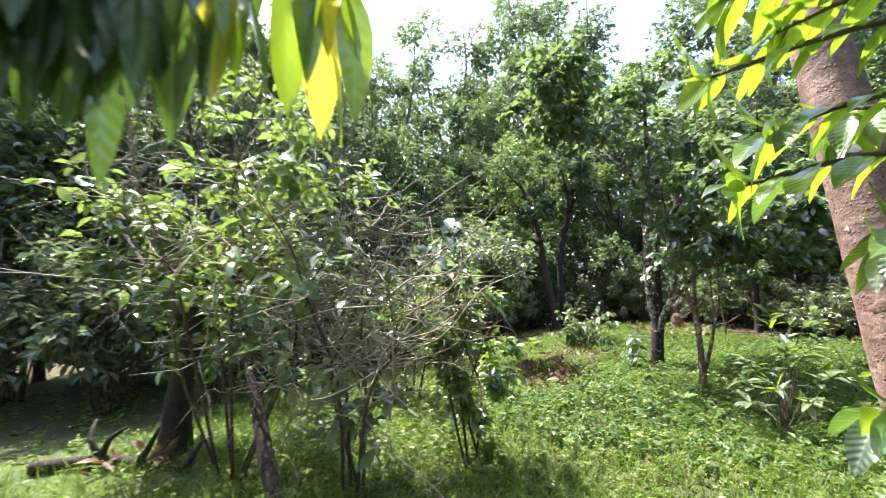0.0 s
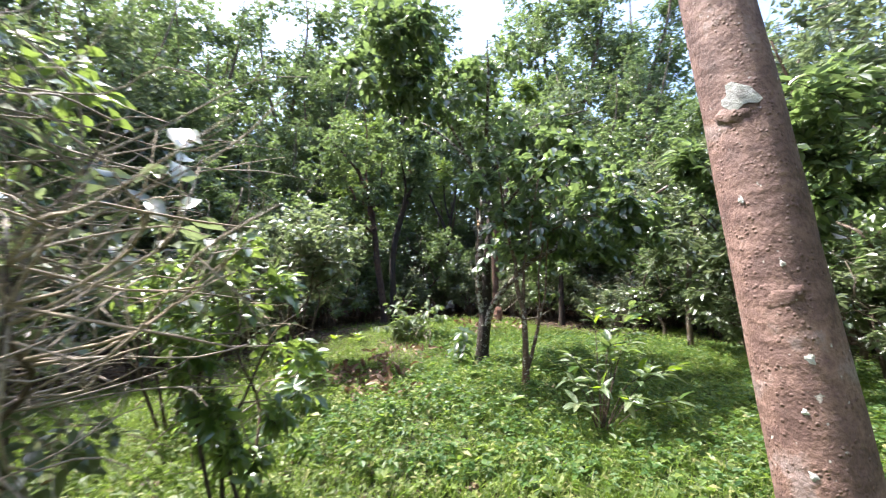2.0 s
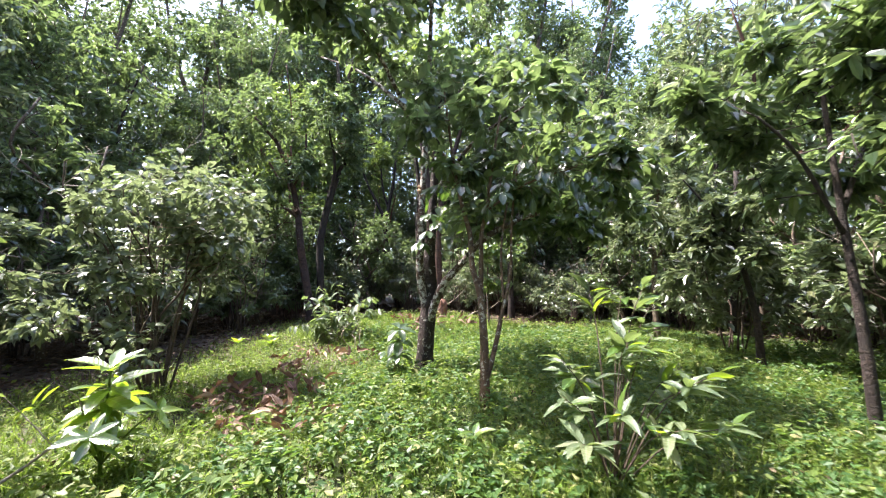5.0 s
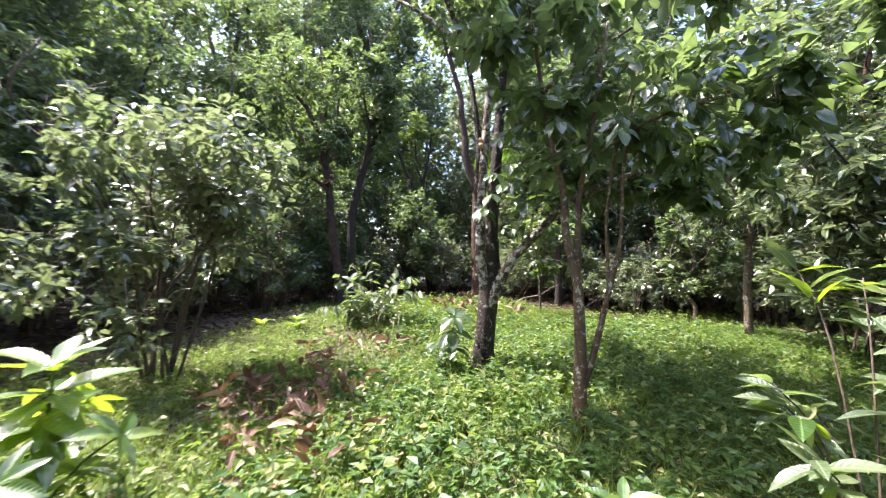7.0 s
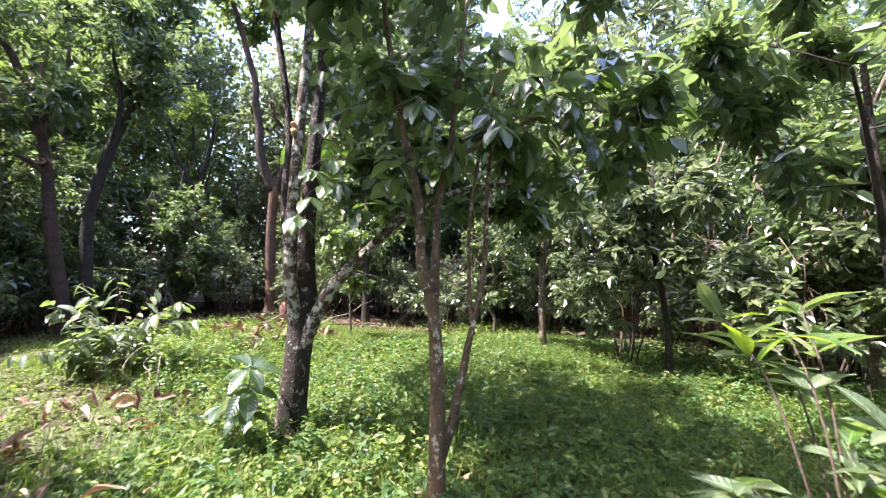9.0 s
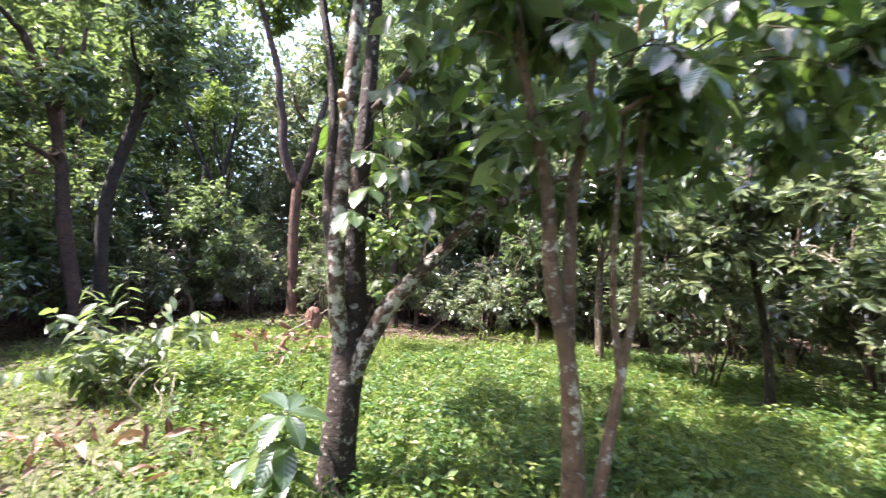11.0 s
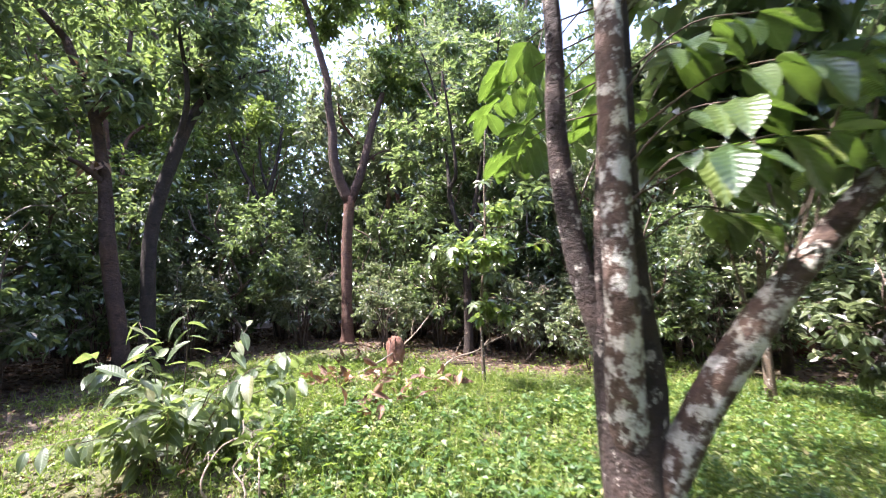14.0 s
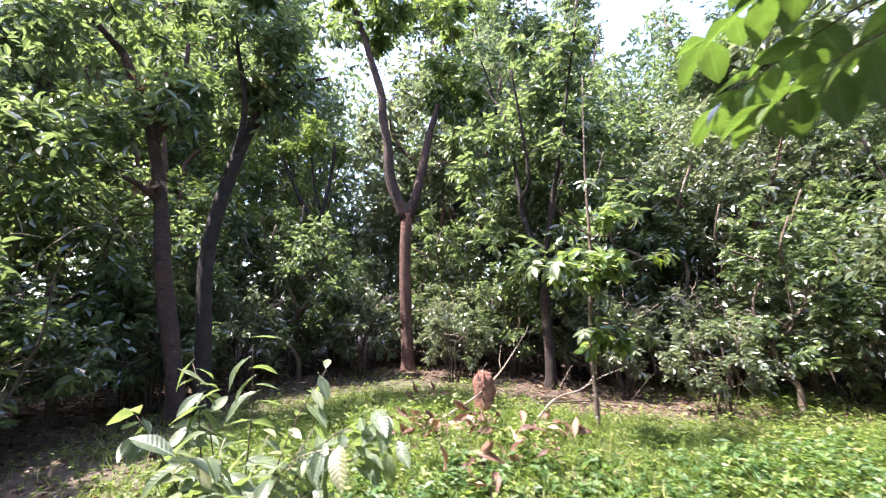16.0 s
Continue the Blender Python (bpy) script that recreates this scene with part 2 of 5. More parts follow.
BIG_DRY = leaf_material("big_leaf_dry", DRY, (0.3, 0.16, 0.08), 0.65, 0.15, True, 0.4, 0.0)
BARK_RED = smooth_bark()
BARK_LICHEN = bark_material("bark_lichen", (0.025, 0.015, 0.011), (0.075, 0.045, 0.032), (0.17, 0.115, 0.085), (0.46, 0.45, 0.4), 0.497, 0.3, 0.8)
BARK_TAN = bark_material("bark_tan", (0.045, 0.027, 0.016), (0.115, 0.07, 0.042), (0.2, 0.13, 0.085), (0.42, 0.4, 0.34), 0.57, 0.5, 0.6)
BARK_MOTTLED = bark_material("bark_mottled", (0.008, 0.006, 0.005), (0.028, 0.017, 0.013), (0.075, 0.043, 0.032), (0.4, 0.38, 0.33), 0.57, 0.5, 0.9)
BARK_DARK = bark_material("bark_dark", (0.01, 0.007, 0.006), (0.026, 0.017, 0.013), (0.075, 0.048, 0.036), (0.36, 0.33, 0.29), 0.67, 0.5, 0.8)
BARK_BROWN = bark_material("bark_brown", (0.035, 0.018, 0.012), (0.115, 0.058, 0.04), (0.24, 0.135, 0.095), (0.36, 0.3, 0.25), 0.66, 0.6, 0.9)
BARK_UMBER = bark_material("bark_umber", (0.018, 0.01, 0.008), (0.055, 0.03, 0.022), (0.12, 0.07, 0.052), (0.3, 0.25, 0.2), 0.66, 0.6, 0.9)
BARK_PALE = bark_material("lichen_pale", (0.3, 0.3, 0.28), (0.45, 0.45, 0.42), (0.6, 0.6, 0.56), (0.3, 0.24, 0.2), 0.62, 0.5, 0.6)
BARK_GREY = bark_material("bark_grey", (0.045, 0.033, 0.023), (0.11, 0.08, 0.056), (0.21, 0.165, 0.12), (0.5, 0.5, 0.45), 0.58, 1.0, 0.5)
TWIG = bark_material("twig_pale", (0.12, 0.095, 0.075), (0.26, 0.215, 0.17), (0.42, 0.37, 0.31), (0.5, 0.47, 0.42), 0.7, 1.0, 0.3)
TWIG_DARK = bark_material("twig_dark", (0.03, 0.022, 0.016), (0.075, 0.052, 0.038), (0.14, 0.1, 0.075), (0.3, 0.28, 0.24), 0.74, 1.0, 0.3)
FUNGUS = bark_material("fungus_tan", (0.22, 0.13, 0.07), (0.36, 0.24, 0.14), (0.5, 0.37, 0.24), (0.5, 0.45, 0.38), 0.7, 0.5, 0.6)
WOOD_RED = bark_material("dead_wood", (0.08, 0.035, 0.025), (0.19, 0.09, 0.062), (0.33, 0.18, 0.13), (0.3, 0.22, 0.17), 0.72, 0.3, 0.9)

# ---- shaping tools ----
rng = np.random.default_rng(11)


class Soup:
    """Gathers vertices and faces, and makes one mesh of them."""

    def __init__(self):
        self.points, self.tris, self.quads, self.count = [], [], [], 0

    def add(self, points, tris=None, quads=None):
        points = np.asarray(points, np.float32).reshape(-1, 3)
        if tris is not None and len(tris):
            self.tris.append(np.asarray(tris, np.int32).reshape(-1, 3) + self.count)
        if quads is not None and len(quads):
            self.quads.append(np.asarray(quads, np.int32).reshape(-1, 4) + self.count)
        self.points.append(points)
        self.count += len(points)

    def mesh(self, name, mat, smooth=True):
        me = bpy.data.meshes.new(name)
        points = np.concatenate(self.points)
        tris = np.concatenate(self.tris) if self.tris else np.zeros((0, 3), np.int32)
        quads = np.concatenate(self.quads) if self.quads else np.zeros((0, 4), np.int32)
        me.vertices.add(len(points))
        me.vertices.foreach_set("co", points.ravel())
        me.loops.add(tris.size + quads.size)
        me.loops.foreach_set("vertex_index", np.concatenate([tris.ravel(), quads.ravel()]))
        me.polygons.add(len(tris) + len(quads))
        starts = np.concatenate([np.arange(len(tris)) * 3, tris.size + np.arange(len(quads)) * 4])
        me.polygons.foreach_set("loop_start", starts.astype(np.int32))
        me.polygons.foreach_set("use_smooth", np.full(len(starts), smooth))
        me.update(calc_edges=True)
        me.materials.append(mat)
        return me


def unit(v):
    v = np.asarray(v, float)
    return v / np.maximum(np.linalg.norm(v, axis=-1, keepdims=True), 1e-9)


def spline(points, radii, steps):
    """A smooth line through the points, with radii along it."""
    p, r = np.asarray(points, float), np.asarray(radii, float)
    p = np.vstack([2 * p[0] - p[1], p, 2 * p[-1] - p[-2]])
    out, rad = [], []
    for i in range(1, len(p) - 2):
        for k in range(steps):
            t = k / steps
            a, b, c, d = p[i - 1 : i + 3]
            out.append(0.5 * (2 * b + (c - a) * t + (2 * a - 5 * b + 4 * c - d) * t * t + (3 * b - a - 3 * c + d) * t**3))
            rad.append(r[i - 1] * (1 - t) + r[i] * t)
    return np.array(out + [p[-2]]), np.array(rad + [r[-1]])


def tube(soup, points, radii, sides=8, steps=4, lumpy=0.0):
    """A tapered, uneven round limb along the points, closed at both ends."""
    p, r = spline(points, radii, steps) if steps > 1 else (np.asarray(points, float), np.asarray(radii, float))
    t = unit(np.gradient(p, axis=0))
    ref = np.array([1.0, 0.2, 0.1]) if abs(t[0][0]) < 0.8 else np.array([0.1, 1.0, 0.2])
    u = unit(np.cross(t, ref))
    w = np.cross(t, u)
    ang = np.arange(sides) / sides * 2 * np.pi
    rr = r[:, None] * np.ones(sides)
    if lumpy:
        n = len(p)
        rr = rr * (1 + lumpy * (np.sin(ang * 2 + rng.uniform(0, 6)) * np.sin(np.arange(n)[:, None] * 0.45 + rng.uniform(0, 6)) + 0.8 * rng.normal(0, 0.4, (n, sides))))
    ring = p[:, None] + rr[..., None] * (np.cos(ang)[None, :, None] * u[:, None] + np.sin(ang)[None, :, None] * w[:, None])
    n = len(p)
    i, j = np.meshgrid(np.arange(n - 1), np.arange(sides), indexing="ij")
    k = (j + 1) % sides
    quads = np.stack([i * sides + j, i * sides + k, (i + 1) * sides + k, (i + 1) * sides + j], -1).reshape(-1, 4)
    points_all = np.vstack([ring.reshape(-1, 3), p[:1], p[-1:]])
    j = np.arange(sides)
    ends = np.vstack([np.stack([(j + 1) % sides, j, np.full(sides, n * sides)], -1),
                      np.stack([(n - 1) * sides + j, (n - 1) * sides + (j + 1) % sides, np.full(sides, n * sides + 1)], -1)])
    soup.add(points_all, ends, quads)


DIAMOND = (np.array([(0, 0, 0), (-0.5, 0.42, 0.07), (0, 1, -0.14), (0.5, 0.42, 0.07)]), np.array([(0, 2, 1), (0, 3, 2)]))
OVAL = (np.array([(0, 0, 0), (-0.42, 0.28, 0.08), (-0.46, 0.6, 0.05), (0, 1, -0.2), (0.46, 0.6, 0.05), (0.42, 0.28, 0.08), (0, 0.5, 0.0)]),
        np.array([(0, 6, 1), (1, 6, 2), (2, 6, 3), (3, 6, 4), (4, 6, 5), (5, 6, 0)]))
HEX = (np.array([(0, 0, 0), (-0.4, 0.25, 0.07), (-0.44, 0.62, 0.03), (0, 1, -0.2), (0.44, 0.62, 0.03), (0.4, 0.25, 0.07)]), np.array([(0, 2, 1), (0, 3, 2), (0, 4, 3), (0, 5, 4)]))
BLADE = (np.array([(-0.5, 0, 0), (0.5, 0, 0), (0.35, 0.55, -0.06), (0, 1, -0.3), (-0.35, 0.55, -0.06)]), np.array([(0, 1, 2), (0, 2, 4), (4, 2, 3)]))


def leaves(soup, base, ahead, up, length, width, shape):
    """Many leaves at once: each starts at base and points ahead, its face towards up."""
    y = unit(ahead)
    x = unit(np.cross(y, up))
    z = np.cross(x, y)
    pts, tris = shape
    n = len(base)
    length, width = np.broadcast_to(length, n), np.broadcast_to(width, n)
    v = (base[:, None] + pts[None, :, 0, None] * width[:, None, None] * x[:, None]
         + pts[None, :, 1, None] * length[:, None, None] * y[:, None] + pts[None, :, 2, None] * length[:, None, None] * z[:, None])
    t = tris[None] + (np.arange(n) * len(pts))[:, None, None]
    soup.add(v, t)


def sprays(soup, tips, outward, per, length, ratio, droop, shape):
    """Bunches of leaves round twig ends."""
    n = len(tips)
    a = rng.uniform(0, 2 * np.pi, (n, per))
    flat = np.stack([np.cos(a), np.sin(a), rng.normal(-droop * 0.8, 0.5, (n, per))], -1)
    ahead = flat + 0.6 * outward[:, None]
    back = rng.uniform(0, 1, (n, per, 1)) * length * 1.1
    base = tips[:, None] - outward[:, None] * back + rng.normal(0, 0.02, (n, per, 3))
    up = np.array([0, 0, 1.0]) + rng.normal(0, 0.6, (n, per, 3))
    size = length * rng.uniform(0.6, 1.25, n * per)
    leaves(soup, base.reshape(-1, 3), ahead.reshape(-1, 3), up.reshape(-1, 3), size, size * ratio * rng.uniform(0.85, 1.15, n * per), shape)


def lobes(centre, radii, count, size):
    """Clumps that make up a crown of uneven outline."""
    d = unit(rng.normal(size=(count, 3)))
    where = np.asarray(centre) + d * np.asarray(radii) * rng.uniform(0.35, 0.95, (count, 1))
    return where, size * rng.uniform(0.65, 1.25, count)


def tips_in(where, size, total):
    pick = rng.integers(0, len(where), total)
    d = unit(rng.normal(size=(total, 3)) * (1, 1, 0.8))
    return where[pick] + d * size[pick][:, None] * (rng.uniform(0.15, 1, (total, 1)) ** 0.45), d, pick


# a leaf as an object of its own: curved, folded along its rib, with a short stalk
def leaf_mesh(name, ratio, droop, fold, mat, widest=0.45, wavy=0.012):
    soup = Soup()
    ys = np.linspace(0, 1, 8)
    grid = []
    for i, y in enumerate(ys):
        k = math.log(0.5) / math.log(widest)
        half = 0.5 * ratio * max(0.0, math.sin(math.pi * y**k)) ** 0.85
        for s in (-1, -0.5, 0, 0.5, 1):
            grid.append((half * s, y, fold * abs(s) * half - droop * y * y + wavy * math.sin(9 * y + 2 * s) * abs(s)))
    quads = [(r * 5 + c, r * 5 + c + 1, r * 5 + c + 6, r * 5 + c + 5) for r in range(7) for c in range(4)]
    soup.add(grid, None, quads)
    tube(soup, [(0, -0.1, -0.01), (0, 0.02, -0.002)], [0.012, 0.01], 4, 1)
    return soup.mesh(name, mat)


def thing(name, x, y, z, label, category, group=""):
    ob = new(name)
    ob.matrix_world = pose(x, y, z)
    ob.empty_display_size = 0.1
    return tagged(ob, label, category, group)


def part(name, mesh, parent, label="", kind=""):
    """One mesh under a thing or a part. Meshes given in world coordinates are brought back to their parent's base."""
    ob = new(name, mesh)
    ob.parent = parent
    ob.matrix_parent_inverse = parent.matrix_basis.inverted()
    return tagged(ob, label, "", "", kind)


def hang_leaf(mesh, parent, at, ahead, up, size, name="leaf"):
    y = Vector(ahead).normalized()
    x = y.cross(Vector(up)).normalized()
    z = x.cross(y)
    m = Matrix((x, y, z)).transposed().to_4x4()
    ob = new(name, mesh)
    ob.parent = parent
    ob.matrix_parent_inverse = parent.matrix_basis.inverted()
    ob.matrix_basis = Matrix.Translation(at) @ m @ Matrix.Diagonal((size, size, size, 1))
    return ob


# ---- ground ----
def ground_z(x, y):
    x, y = np.clip(x, -60, 60), np.clip(y, -60, 60)
    rise = 0.16 / (1 + np.exp(-(y - 2.5) * 1.1)) * np.exp(-((x - 0.2) ** 2) / 30)
    rise = rise + 0.26 * np.exp(-((x + 0.1) ** 2) / 3.4 - ((y - 4.7) ** 2) / 4.5)
    return rise + 0.035 * np.sin(0.9 * x + 1.3) * np.cos(0.7 * y) + 0.018 * np.sin(2.3 * x - 1.1 * y) - 0.02


def growth(x, y):
    """How thickly green things cover the ground, 0 to 1."""
    x, y = np.clip(x, -60, 60), np.clip(y, -60, 60)
    wob = 0.7 * np.sin(0.8 * x + 0.5 * y) + 0.5 * np.sin(1.7 * x - 0.9 * y + 2)
    west = 1 / (1 + np.exp(-(x + 3.7 - 0.08 * y + 0.6 * wob) * 1.6))
    west = np.where(y < -2.5, np.maximum(west, 1 / (1 + np.exp(-(x + 12 + wob)))), west)
    north = 1 / (1 + np.exp((y - 8.2 + 0.2 * x + wob) * 1.1))
    edge = 1.1 + 3.0 * np.maximum(0, 5.3 - y) + 0.5 * wob
    hollow = np.where(y > 2.5, 1 / (1 + np.exp(np.clip((x - edge) * 2.2, -30, 30))), 1.0)
    far = np.exp(-(((x - 7.0) / 2.2) ** 2 + ((y - 6.0) / 1.6) ** 2))
    straw = 0.6 * np.exp(-(((x + 1.9) / 1.1) ** 2 + ((y - 1.6) / 1.3) ** 2)) + 0.45 * np.exp(-(((x + 1.7) / 0.6) ** 2 + ((y + 1.3) / 0.8) ** 2))
    return np.clip((west * north * hollow + 0.9 * far) * (1 - straw), 0, 1)


def spread(fine_from, fine_to, step, reach):
    inner = np.arange(fine_from, fine_to + step / 2, step)
    outer = step * 1.35 ** np.arange(1, 40)
    outer = np.cumsum(outer)
    outer = outer[outer < reach]
    return np.concatenate([inner[0] - outer[::-1], inner, inner[-1] + outer])


gx, gy = spread(-9, 11, 0.2, 900), spread(-11, 14, 0.2, 900)
X, Y = np.meshgrid(gx, gy, indexing="ij")
Z = ground_z(X, Y)
near = np.exp(-((np.maximum(np.hypot(X, Y) - 16, 0) / 10) ** 2))
Z = Z * near + rng.normal(0, 0.008, Z.shape) * near
soup = Soup()
i, j = np.meshgrid(np.arange(len(gx) - 1), np.arange(len(gy) - 1), indexing="ij")
n_y = len(gy)
soup.add(np.stack([X, Y, Z], -1).reshape(-1, 3), None, np.stack([i * n_y + j, (i + 1) * n_y + j, (i + 1) * n_y + j + 1, i * n_y + j + 1], -1).reshape(-1, 4))
ground_mesh = soup.mesh("ground", SOIL)
layer = ground_mesh.color_attributes.new("growth", "FLOAT_COLOR", "POINT")
g = (growth(X, Y) * near).ravel()
layer.data.foreach_set("color", np.stack([g, g, g, np.ones_like(g)], -1).ravel())
tagged(new("ground", ground_mesh), "uneven brown forest soil with mossy green patches", "ground", "", "structure")

# ---- trees ----
def crown_mesh(name, tips, outward, per, length, ratio, droop, mat, shape=HEX):
    soup = Soup()
    sprays(soup, tips, outward, per, length, ratio, droop, shape)
    return soup.mesh(name, mat, shape is OVAL)


def twig_mesh(tips, outward, anchors, radius, mat, share=1.0):
    """Thin twigs from the limbs to the bunches of leaves."""
    soup = Soup()
    some = np.flatnonzero(rng.random(len(tips)) < share)
    reach = np.array([((anchors - tips[k]) ** 2).sum(1).min() for k in some])
    nodes = np.vstack([anchors, np.zeros((len(some), 3))])
    held = len(anchors)
    for k in some[np.argsort(reach)]:
        tip = tips[k]
        a = nodes[np.argmin(((nodes[:held] - tip) ** 2).sum(1))]
        far = np.linalg.norm(tip - a)
        mid = (a * 0.45 + tip * 0.55) + rng.normal(0, 0.07, 3) * far + (0, 0, 0.05 * far)
        thick = radius * min(1.4, 0.5 + 0.6 * far)
        tube(soup, [a, mid, tip], [thick, thick * 0.7, thick * 0.35], 3, 1)
        nodes[held] = tip
        held += 1
    return soup.mesh("fine_branching", mat)


def tree(name, label, trunk, trunk_r, limbs, clumps, bark, leaf, category="tree", group="", tips=900, per=8, length=0.17, ratio=0.4,
         droop=0.35, twig_r=0.012, sides=10, limb_bark=None, shape=HEX, twig_bark=None, share=0.5, lumpy=0.07, low=None):
    """A tree: trunk and limbs along given lines, a crown of leaf bunches in clumps (centre, radii, number, size)."""
    bx, by = trunk[0][0], trunk[0][1]
    top = thing(name, bx, by, float(ground_z(bx, by)), label, category, group)
    soup = Soup()
    line = [(trunk[0][0], trunk[0][1], float(ground_z(bx, by)) - 0.12)] + list(trunk[1:])
    tube(soup, line, trunk_r, sides, 5, lumpy)
    part("trunk", soup.mesh("trunk", bark), top)
    anchors = [spline(trunk, trunk_r, 6)[0][len(trunk) * 3 :]]
    for pts, r0, r1, *own_bark in limbs:
        soup = Soup()
        tube(soup, pts, np.linspace(r0, r1, len(pts)), max(6, sides - 2), 4, lumpy)
        part("limb", soup.mesh("limb", own_bark[0] if own_bark else limb_bark or bark), top)
        anchors.append(spline(pts, np.ones(len(pts)), 6)[0])
    anchors = np.vstack(anchors)
    centres, sizes = [], []
    for c, rad, count, size in clumps:
        w, s = lobes(c, rad, count, size)
        centres.append(w), sizes.append(s)
    where, d, _ = tips_in(np.vstack(centres), np.concatenate(sizes), tips)
    if low is not None:
        keep = where[:, 2] > low
        where, d = where[keep], d[keep]
    part("fine_branching", twig_mesh(where, d, anchors, twig_r, twig_bark or limb_bark or bark, share), top, "", "stuff")
    part("crown", crown_mesh("crown", where, d, per, length, ratio, droop, leaf, shape), top)
    return top


def wander(start, end, bend, count=4):
    s, e = np.asarray(start, float), np.asarray(end, float)
    return [tuple(s + (e - s) * t + (rng.normal(0, bend, 3) if 0 < t < 1 else 0)) for t in np.linspace(0, 1, count)]


def orchard_tree(name, label, x, y, height, spread_r, leaf, bark, group="", radius=0.13, low=1.9, tips=1700, per=5, length=0.195):
    z0 = float(ground_z(x, y))
    fork = height * rng.uniform(0.26, 0.36)
    trunk = [(x, y, z0)] + wander((x + rng.normal(0, 0.05), y, z0 + 0.5), (x + rng.normal(0, 0.25), y + rng.normal(0, 0.25), fork), 0.06, 3)
    limbs = []
    for k in range(4):
        a = k * 1.57 + rng.uniform(0, 1.2)
        out = spread_r * rng.uniform(0.45, 0.8)
        end = (x + math.cos(a) * out, y + math.sin(a) * out, height * rng.uniform(0.7, 0.95))
        limbs.append((wander(trunk[-1], end, 0.16, 5), radius * 0.62, 0.02))
    clumps = [((x, y, low + (height - low) * 0.52), (spread_r, spread_r, (height - low) * 0.5), 54, spread_r * 0.27)]
    return tree(name, label, trunk, [radius * 1.35, radius * 1.05, radius * 0.95, radius * 0.85], limbs, clumps, bark, leaf, "tree", group,
                tips, per, length, 0.48, 0.4, 0.014, 8, None, HEX, TWIG_DARK, 0.25, 0.06, low)


def copies(ob, places):
    """Copies of a thing at (x, y, turn, size)."""
    for x, y, turn, size in places:
        copy_thing(ob, pose(x, y, float(ground_z(x, y)), 0, 0, turn) @ Matrix.Diagonal((size, size, size, 1)))


# the leaning tree with smooth reddish bark beside the path
top = tree("leaning_tree", "leaning tree with smooth reddish-brown bark and pale lichen patches", [(1.74, -5.92, 0), (1.71, -5.89, 0.35), (1.605, -5.77, 1.5), (1.52, -5.66, 2.5), (1.36, -5.48, 4.2), (1.2, -5.3, 6.0)],
     [0.25, 0.185, 0.168, 0.158, 0.14, 0.11],
     [([(1.3, -5.42, 4.8), (1.9, -5.2, 5.8), (2.7, -4.9, 6.4)], 0.07, 0.03), ([(1.2, -5.3, 6.0), (0.8, -5.6, 7.0), (0.3, -5.9, 7.6)], 0.07, 0.03),
      ([(1.25, -5.35, 5.5), (1.5, -6.2, 6.4), (1.7, -7.0, 7.0)], 0.06, 0.025)],
     [((1.9, -5.5, 7.0), (1.7, 1.7, 1.0), 12, 0.65)], BARK_RED, LEAF_DEEP, tips=420, sides=28, twig_r=0.01, lumpy=0.035, low=5.2)
for zc, ang, size in ((2.28, 3.9, 0.03), (1.47, 4.15, 0.034), (1.12, 3.4, 0.026), (0.95, 3.7, 0.02)):
    cx, cy = np.interp(zc, [0.35, 1.5, 2.5], [1.71, 1.605, 1.52]), np.interp(zc, [0.35, 1.5, 2.5], [-5.89, -5.77, -5.66])
    rr = np.interp(zc, [0.35, 1.5, 2.5], [0.185, 0.168, 0.158])
    d = np.array([math.cos(ang), math.sin(ang), 0.1])
    soup = Soup()
    c = np.array([cx, cy, zc])
    tube(soup, [c + d * (rr - 0.04), c + d * (rr - 0.006), c + d * (rr + size * 0.22)], [size * 2.4, size * 1.7, size * 0.7], 11, 3, 0.25)
    part("knot", soup.mesh("knot", BARK_RED), top, "rough knot where a branch fell off")

for zc, ang, tall, wide in ((2.37, 4.2, 0.06, 0.42), (1.9, 3.75, 0.014, 0.07), (1.62, 4.3, 0.012, 0.06), (0.82, 4.0, 0.016, 0.08), (0.66, 4.3, 0.018, 0.1), (1.25, 4.4, 0.02, 0.09), (1.05, 4.1, 0.012, 0.06)):
    soup, ring, steps = Soup(), [], 18
    for f in (0.0, 0.5, 1.0):
        for k in range(steps):
            a0 = k * 6.283 / steps
            wob = 1 + 0.22 * math.sin(3 * a0 + zc * 9) + 0.14 * math.sin(5 * a0 + ang * 7)
            z = zc + tall * f * wob * math.sin(a0)
            th = ang + wide * f * wob * math.cos(a0)
            rr = np.interp(z, [0.35, 1.5, 2.5, 4.2], [0.185, 0.168, 0.158, 0.14]) + 0.012 - 0.006 * f
            ring.append((np.interp(z, [0.35, 1.5, 2.5, 4.2], [1.71, 1.605, 1.52, 1.36]) + rr * math.cos(th), np.interp(z, [0.35, 1.5, 2.5, 4.2], [-5.89, -5.77, -5.66, -5.48]) + rr * math.sin(th), z))
    soup.add(ring, None, [(r * steps + k, r * steps + (k + 1) % steps, (r + 1) * steps + (k + 1) % steps, (r + 1) * steps + k) for r in range(2) for k in range(steps)])
    part("lichen_patch", soup.mesh("lichen_patch", BARK_PALE), top, "whitish lichen patch")

